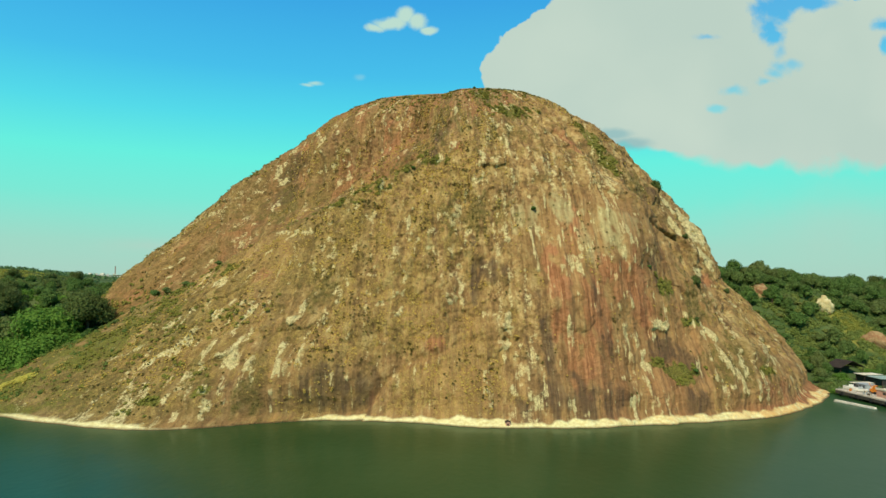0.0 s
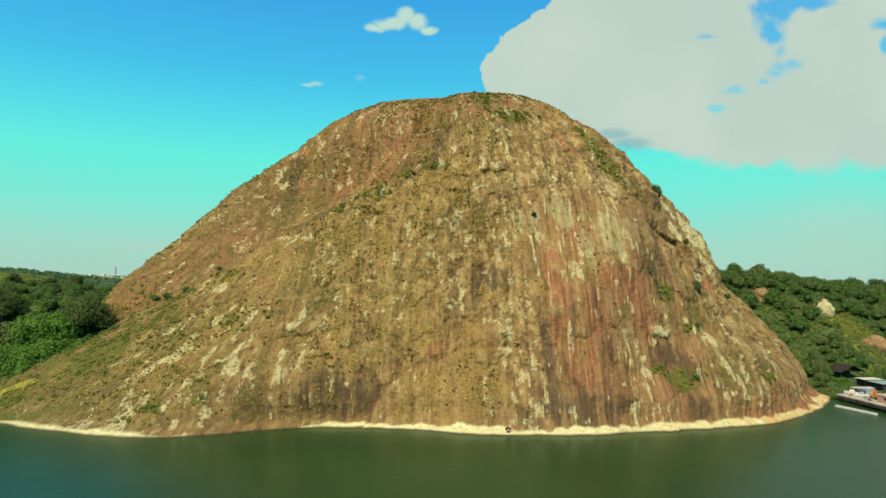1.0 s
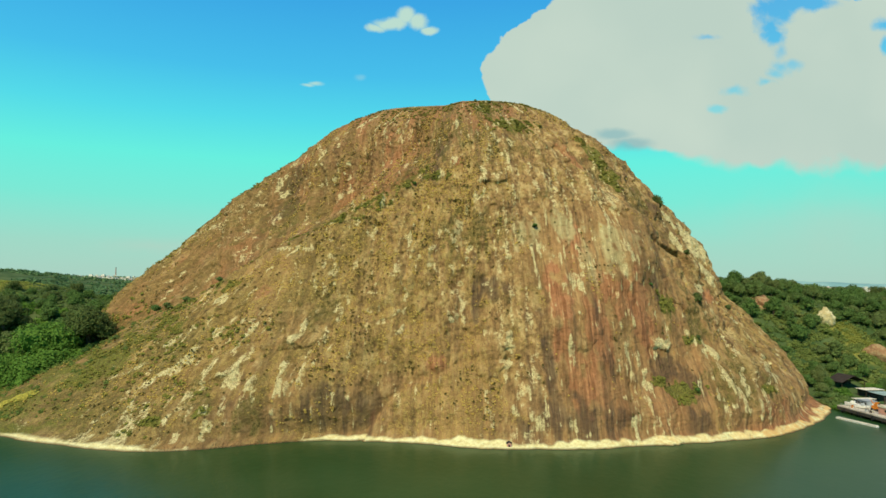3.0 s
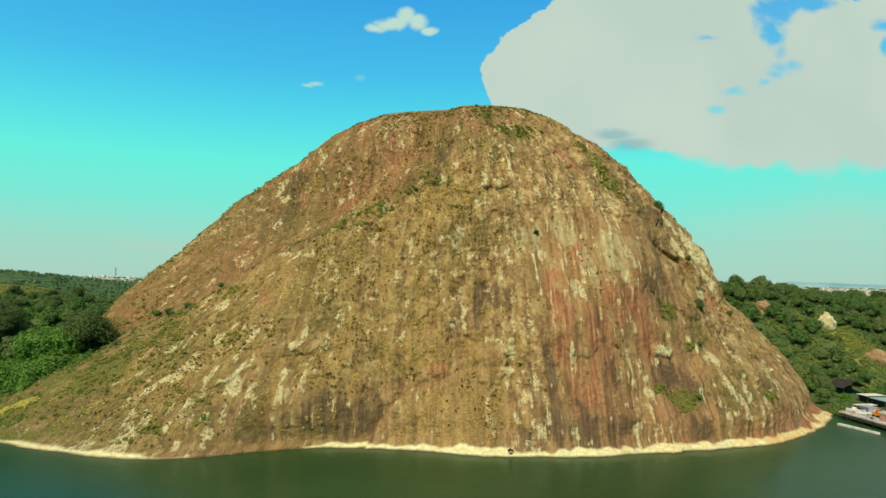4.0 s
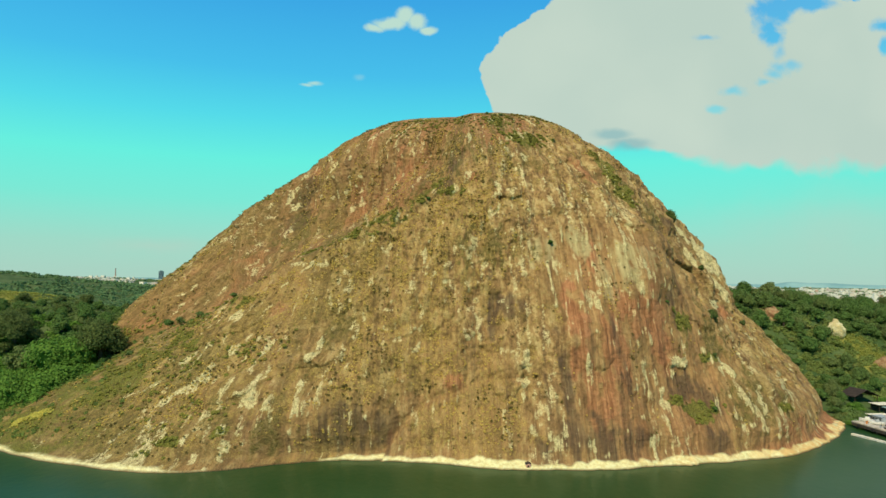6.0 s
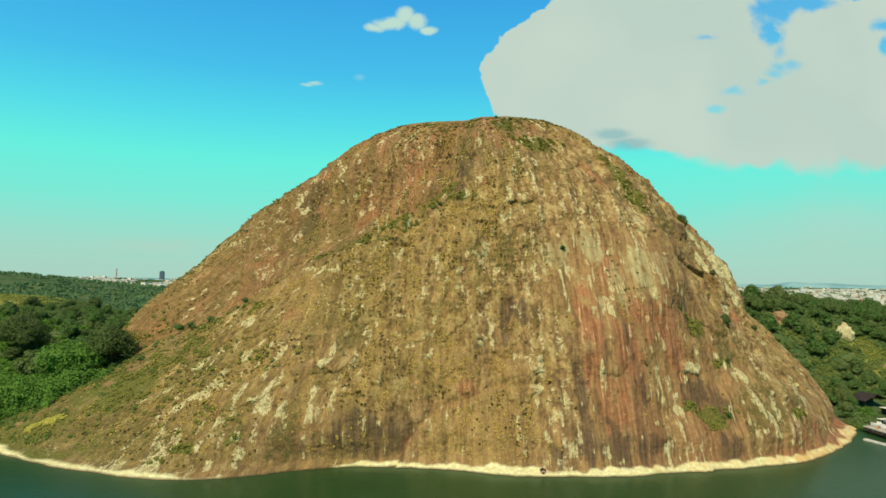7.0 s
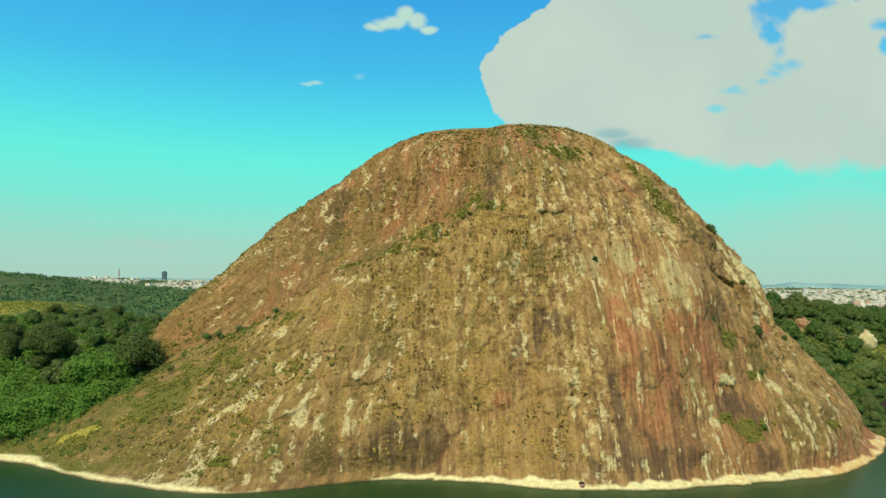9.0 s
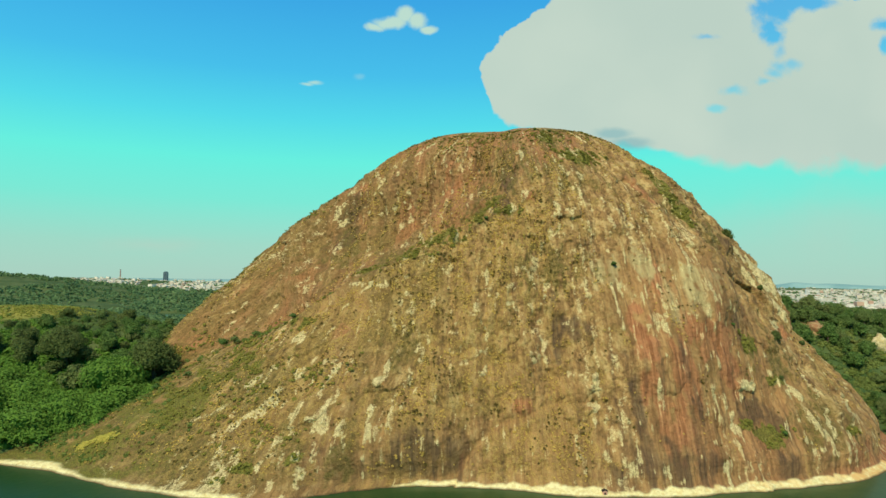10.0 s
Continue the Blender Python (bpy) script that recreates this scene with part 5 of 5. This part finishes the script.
for i, (x, y, r) in enumerate([(-272, 322, 1.8), (-262, 324, 1.5), (-281, 323, 2.1), (-252, 321, 1.2)]):
    z0 = float(land_height(np.array([x]), np.array([y]))[0])
    boulder("pale boulder in the hillside clearing", x, y, z0 + 0.3, (r, r * 0.9, r * 0.7), 15 + i, None, "clearing boulders")

# ---- the landing stage ----


def gable(name, w, d, h, mat, at):
    """A two-sided roof of some thickness, its eaves at the foot."""
    t = 0.15
    prof = [(-w / 2, 0), (0, h), (w / 2, 0), (w / 2, -t), (0, h - t), (-w / 2, -t)]
    v = [(x + at[0], y + at[1], z + at[2]) for y in (-d / 2, d / 2) for x, z in prof]
    f = [[0, 1, 7, 6], [1, 2, 8, 7], [2, 3, 9, 8], [3, 4, 10, 9], [4, 5, 11, 10], [5, 0, 6, 11], [5, 4, 3, 2, 1, 0], [6, 7, 8, 9, 10, 11]]
    return mesh_of(name, v, f, mat)


stage = thing("landing_stage", "long concrete landing stage with a dark steel side, on piles", "pier", pose(167.2, 233, 0, 0, 0, 6), "")
part("deck", block("deck", (26, 44, 0.5), CONCRETE, (0, 0, 2.0), 0.08), stage)
part("side_beam", block("side_beam", (0.5, 43.6, 1.15), STEEL_DARK, (-12.9, 0, 0.95), 0.06), stage, "dark steel side beam")
part("end_beam", block("end_beam", (25.4, 0.5, 1.1), STEEL_DARK, (0, 21.9, 0.95), 0.06), stage)
for i in range(9):
    part("pile", rod("pile", (-12.4, -20 + i * 5, -4), (-12.4, -20 + i * 5, 2.0), 0.35, 0.35, STEEL_DARK), stage)
for i in range(6):
    part("fender", block("fender", (0.45, 1.1, 1.3), TYRE, (-13.3, -18 + i * 7.2, 0.75), 0.15), stage, "black rubber fender")
for i in range(10):
    part("rail_post", rod("rail_post", (-12.7, -21 + i * 4.6, 2.5), (-12.7, -21 + i * 4.6, 3.5), 0.05, 0.05, STEEL_GREY, 6), stage)
part("rail", rod("rail", (-12.7, -21, 3.45), (-12.7, 20.5, 3.45), 0.05, 0.05, STEEL_GREY, 6), stage)

boom = thing("floating_boom", "long pale floating walkway lying on the water", "pontoon", pose(146.6, 233.2, 0, 0, 0, 18), "")
for i in range(5):
    part("float", block("float", (1.5, 3.1, 0.6), WHITE, (0, -6.4 + i * 3.2, -0.15), 0.2), boom)
part("walkway", block("walkway", (1.4, 15.6, 0.14), PALE_ROOF, (0, 0, 0.45), 0.03), boom)


def ground_at(x, y):
    return max(2.45, float(land_height(np.array([float(x)]), np.array([float(y)]))[0]))


def shed(label, x, y, z, w, d, h, roof, wall, rise, turn=0, slats=0):
    ob = thing("shed", label, "shed", pose(x, y, z, 0, 0, turn), "")
    for sx in (-1, 1):
        for sy in (-1, 1):
            part("post", block("post", (0.22, 0.22, h), TIMBER, (sx * (w / 2 - 0.3), sy * (d / 2 - 0.3), 0), 0.02), ob)
    part("back_wall", block("back_wall", (w - 0.5, 0.15, h - 0.2), wall, (0, d / 2 - 0.15, 0), 0.02), ob)
    if rise:
        part("roof", gable("roof", w + 0.8, d + 0.8, rise, roof, (0, 0, h + 0.15)), ob)
    else:
        part("roof", block("roof", (w + 0.8, d + 0.8, 0.18), roof, (0, 0, h), 0.04), ob)
        for i in range(int(w / 1.2)):
            part("roof_rib", block("roof_rib", (0.08, d + 0.8, 0.06), roof, (-w / 2 + 0.6 + i * 1.2, 0, h + 0.18), 0.01), ob)
    for i in range(slats):
        part("slat", block("slat", (w - 0.6, 0.08, 0.28), wall, (0, -d / 2 + 0.25, 0.3 + i * 0.5), 0.02), ob)
    return ob


shed("open boat shed with a dark brown pitched roof", 174.5, 284, ground_at(174.5, 281), 12, 8, 3.4, THATCH, TIMBER, 2.8, 12)
shed("small open shelter with a flat pale sheet roof", 177.5, 273, ground_at(177.5, 270), 8, 5, 3.0, PALE_ROOF, TIMBER, 0, 8)
shed("long slatted shed with a teal sheet roof", 174.5, 258, 2.5, 9, 8, 3.7, TEAL_ROOF, STEEL_DARK, 0, 4, 6)
shed("low awning with a flat cream sheet roof", 164, 256.2, 2.5, 7.5, 2.2, 1.9, PALE_ROOF, STEEL_GREY, 0, 6)

cabin = thing("deck_cabin", "grey steel deck cabin with dark windows", "cabin", pose(161.0, 249.5, 2.5, 0, 0, 6), "")
part("body", block("body", (4.2, 5.0, 2.5), STEEL_GREY, (0, 0, 0), 0.12), cabin)
part("roof", block("roof", (4.5, 5.3, 0.15), STEEL_GREY, (0, 0, 2.5), 0.05), cabin)
for i in range(3):
    part("window", block("window", (0.06, 1.0, 0.8), GLASS, (-2.12, -1.6 + i * 1.6, 1.2), 0.02), cabin, "dark cabin window")
part("door", block("door", (0.9, 0.06, 1.9), WHITE, (0.6, -2.52, 0.05), 0.02), cabin)


def launch(label, x, y, turn, s, hull, house):
    """A small boat on the deck: shaped hull, cabin, windscreen."""
    ob = thing("boat", label, "boat", pose(x, y, 2.5, 0, 0, turn), "boats on the stage")
    v, f, rings = [], [], 9
    for i in range(rings):
        q = i / (rings - 1)
        w = s * 0.42 * (1 - 0.95 * max(0, q - 0.45) ** 1.5 * 2.2)
        yy, lift = (q - 0.5) * 2.6 * s, 0.22 * s * max(0, q - 0.5)
        for wx, wz in ((-w, 0.62 * s + lift), (-w * 0.8, 0.2 * s + lift * 0.5), (0, lift * 0.3), (w * 0.8, 0.2 * s + lift * 0.5), (w, 0.62 * s + lift)):
            v.append((wx, yy, wz))
    for i in range(rings - 1):
        for j in range(4):
            a = i * 5 + j
            f.append([a, a + 1, a + 6, a + 5])
        f.append([i * 5 + 4, i * 5, i * 5 + 5, i * 5 + 9])
    f.append([4, 3, 2, 1, 0])
    part("hull", mesh_of("hull", v, f, hull), ob)
    part("cabin", block("cabin", (0.55 * s, 0.8 * s, 0.45 * s), house, (0, -0.15 * s, 0.62 * s), 0.08, 0.85), ob)
    part("windscreen", block("windscreen", (0.46 * s, 0.05, 0.25 * s), GLASS, (0, 0.26 * s, 0.72 * s), 0.02), ob)
    return ob


launch("small white motor boat hauled up on the stage", 156.0, 250.6, 35, 2.0, WHITE, WHITE)
launch("white motor boat with a blue-grey cabin on the stage", 157.2, 246.6, 60, 1.8, WHITE, STEEL_GREY)

hall = thing("storehouse", "faded pink storehouse with a pale flat roof", "building", pose(163.6, 229, 2.5, 0, 0, 6), "")
part("wall", block("wall", (12, 17, 2.5), PINK, (0, 0, 0), 0.06), hall)
part("roof", block("roof", (12.4, 17.4, 0.25), PALE_ROOF, (0, 0, 2.5), 0.05), hall)
part("parapet", block("parapet", (0.3, 17.4, 0.5), PALE_ROOF, (-6.05, 0, 2.75), 0.03), hall)
for i in range(4):
    part("window", block("window", (0.06, 1.4, 0.8), GLASS, (-6.02, -6 + i * 3.6, 1.1), 0.02), hall)

loader = thing("loader", "orange loading machine with a raised arm", "machine", pose(159.4, 242.0, 2.5, 0, 0, 25), "")
part("body", block("body", (1.8, 2.6, 1.3), ORANGE, (0, 0, 0.6), 0.15), loader)
part("cab", block("cab", (1.4, 1.2, 1.3), ORANGE, (0, -0.4, 1.9), 0.1), loader)
part("window", block("window", (1.1, 0.05, 0.8), GLASS, (0, -1.02, 2.1), 0.02), loader)
part("arm", rod("arm", (0.5, 0.8, 1.8), (0.6, 2.2, 3.6), 0.18, 0.12, ORANGE), loader)
for sx in (-1, 1):
    for sy in (-0.9, 0.9):
        part("wheel", rod("wheel", (sx * 0.75, sy, 0.5), (sx * 1.15, sy, 0.5), 0.5, 0.5, TYRE, 14), loader)
box = thing("container", "orange steel shipping container beside the slatted shed", "container", pose(174.6, 249.5, 2.5, 0, 0, 4), "")
part("body", block("body", (2.4, 5.0, 2.6), ORANGE, (0, 0, 0), 0.05), box)
for i in range(9):
    part("rib", block("rib", (0.06, 0.25, 2.3), ORANGE, (-1.22, -2.1 + i * 0.52, 0.15), 0.02), box)

# the little red hut at the dome's foot
hut = thing("waterside_hut", "tiny red hut on a ledge at the tide line", "hut", pose(19.4, 193.2, 0.1), "")
part("base", block("base", (2.0, 1.8, 0.5), CONCRETE, (0, 0.2, -0.4), 0.08), hut)
part("body", block("body", (1.3, 1.1, 1.5), PINK, (0, 0.2, 0.1), 0.04), hut)
part("roof", gable("roof", 1.7, 1.5, 0.45, THATCH, (0, 0.2, 1.65)), hut)
part("door", block("door", (0.6, 0.06, 1.1), TIMBER, (0, -0.37, 0.12), 0.02), hut)

# ---- the far town ----


def town_look(k):
    r = k.add("ShaderNodeNewGeometry").outputs["Random Per Island"]
    col = k.ramp(r, [(0.0, (0.60, 0.58, 0.46)), (0.45, (0.68, 0.66, 0.55)), (0.6, (0.60, 0.52, 0.40)), (0.75, (0.74, 0.71, 0.58)), (0.86, (0.45, 0.28, 0.19)), (1.0, (0.5, 0.5, 0.48))])
    return k.mix(k.step(k.noise(place(k), 0.3, 3), 0.5, 0.75, 0, 0.4), col, (0.35, 0.33, 0.28))


TOWN = material("town_walls", town_look, 0.8, 0.2)
cube = np.array([(x, y, z) for z in (0, 1) for x, y in ((-0.5, -0.5), (0.5, -0.5), (0.5, 0.5), (-0.5, 0.5))], float)
cube_f = np.array([[0, 3, 2, 1], [4, 5, 6, 7], [0, 1, 5, 4], [1, 2, 6, 5], [2, 3, 7, 6], [3, 0, 4, 7]])
ty = rng.uniform(0, 1, 9500)
ty = 1350 + 3400 * ty ** 1.5
tu = rng.uniform(0.40, 0.86, 9500)
keep = fbm(tu * ty / 190, ty / 260, 13.0, 3) > -0.35
tx, ty = (tu * ty)[keep], ty[keep]
lx_y = rng.uniform(1560, 3300, 4200)
lx = rng.uniform(-0.58, -0.30, 4200) * lx_y
keep = (fbm(lx / 170, lx_y / 230, 17.0, 3) > -0.2) & (lx_y > 1560 + 5200 * np.clip(-0.44 - lx / lx_y, 0, 1))
tx, ty = np.concatenate([tx, lx[keep]]), np.concatenate([ty, lx_y[keep]])
tz = land_height(tx, ty)
keep = tz > 1
at = np.stack([tx, ty, tz - 1], -1)[keep]
size = np.stack([rng.uniform(7, 16, len(at)), np.where(rng.rand(len(at)) < 0.02, rng.uniform(10, 18, len(at)), rng.uniform(3.5, 7.5, len(at)))], -1)
scatter("far_town", TOWN, [(cube, cube_f)], at, size, "distant white and cream town houses on the plain", "houses")
woods_x = np.concatenate([tx + rng.normal(0, 30, len(tx)), tx + rng.normal(0, 60, len(tx))])
woods_y = np.concatenate([ty + rng.normal(0, 40, len(ty)), ty + rng.normal(0, 60, len(ty))])
pick = rng.rand(len(woods_x)) < 0.16
woods_x, woods_y = woods_x[pick], woods_y[pick]
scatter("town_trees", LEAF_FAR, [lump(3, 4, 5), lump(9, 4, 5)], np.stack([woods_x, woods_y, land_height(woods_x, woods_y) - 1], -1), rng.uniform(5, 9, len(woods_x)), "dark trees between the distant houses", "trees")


def tower(name, label, x, y, w, h, mat, cap=0.0):
    z = float(land_height(np.array([x]), np.array([y]))[0])
    ob = thing(name, label, "building", pose(x, y, z), "")
    part("body", block("body", (w, w * 0.8, h), mat, (0, 0, -2), 0.3), ob)
    part("crown", block("crown", (w * 0.55, w * 0.5, h * 0.07 + cap), mat, (0, 0, h - 2), 0.2), ob)
    for i in range(int(h / 6)):
        part("window_band", block("window_band", (w * 0.8, 0.4, 1.6), GLASS, (0, -w * 0.4, 2 + i * 6), 0.05), ob)
    return ob


BLUE_GREY = painted("blue_grey_tower", (0.10, 0.16, 0.19), 0.4, 0.3, 0.1)
tower("office_tower", "tall blue-grey tower block over the distant town", -1432, 3300, 20, 52, BLUE_GREY)
tower("white_tower", "white tower block standing out of the distant town", 1440, 2620, 14, 30, WHITE)
tower("white_block", "pale apartment block in the distant town", 1960, 3200, 20, 13, WHITE)
mast = thing("chimney_mast", "thin brick chimney above the distant town", "chimney", pose(-1588, 3150, 38), "")
part("shaft", rod("shaft", (0, 0, -2), (0, 0, 60), 3.4, 2.0, painted("chimney_brick", (0.34, 0.22, 0.17), 0.8), 10), mast)
part("rim", rod("rim", (0, 0, 59), (0, 0, 61), 2.8, 2.8, STEEL_DARK, 10), mast)

# ---- loose things on the stage ----


def barrel(x, y, mat, label):
    ob = thing("barrel", label, "barrel", pose(x, y, 2.5), "barrels on the stage")
    part("body", rod("body", (0, 0, 0), (0, 0, 0.88), 0.3, 0.3, mat, 14), ob)
    for z in (0.28, 0.58):
        part("hoop", rod("hoop", (0, 0, z), (0, 0, z + 0.05), 0.325, 0.325, mat, 14), ob)
    part("lid", rod("lid", (0, 0, 0.88), (0, 0, 0.91), 0.28, 0.28, STEEL_DARK, 14), ob)


def crate(x, y, s, turn, label):
    ob = thing("crate", label, "crate", pose(x, y, 2.5, 0, 0, turn), "crates on the stage")
    part("body", block("body", (s, s, s * 0.8), TIMBER, (0, 0, 0), 0.02), ob)
    for i in (-1, 0, 1):
        part("slat", block("slat", (0.16, s + 0.06, s * 0.82), PALE_ROOF, (i * s * 0.36, 0, 0), 0.01), ob)


for x, y, m, l in [(154.4, 248.2, ORANGE, "orange steel barrel on the stage"), (155.1, 248.9, ORANGE, "orange steel barrel on the stage"), (155.0, 241.2, STEEL_GREY, "grey steel barrel on the stage"), (155.8, 240.6, STEEL_GREY, "grey steel barrel on the stage")]:
    barrel(x, y, m, l)
for x, y, s, a in [(158.6, 252.0, 1.3, 10), (164.6, 250.2, 1.1, 30), (157.6, 243.8, 1.0, -15), (164.5, 247.0, 1.4, 5), (155.6, 238.8, 1.1, 20)]:
    crate(x, y, s, a, "slatted wooden crate on the stage")
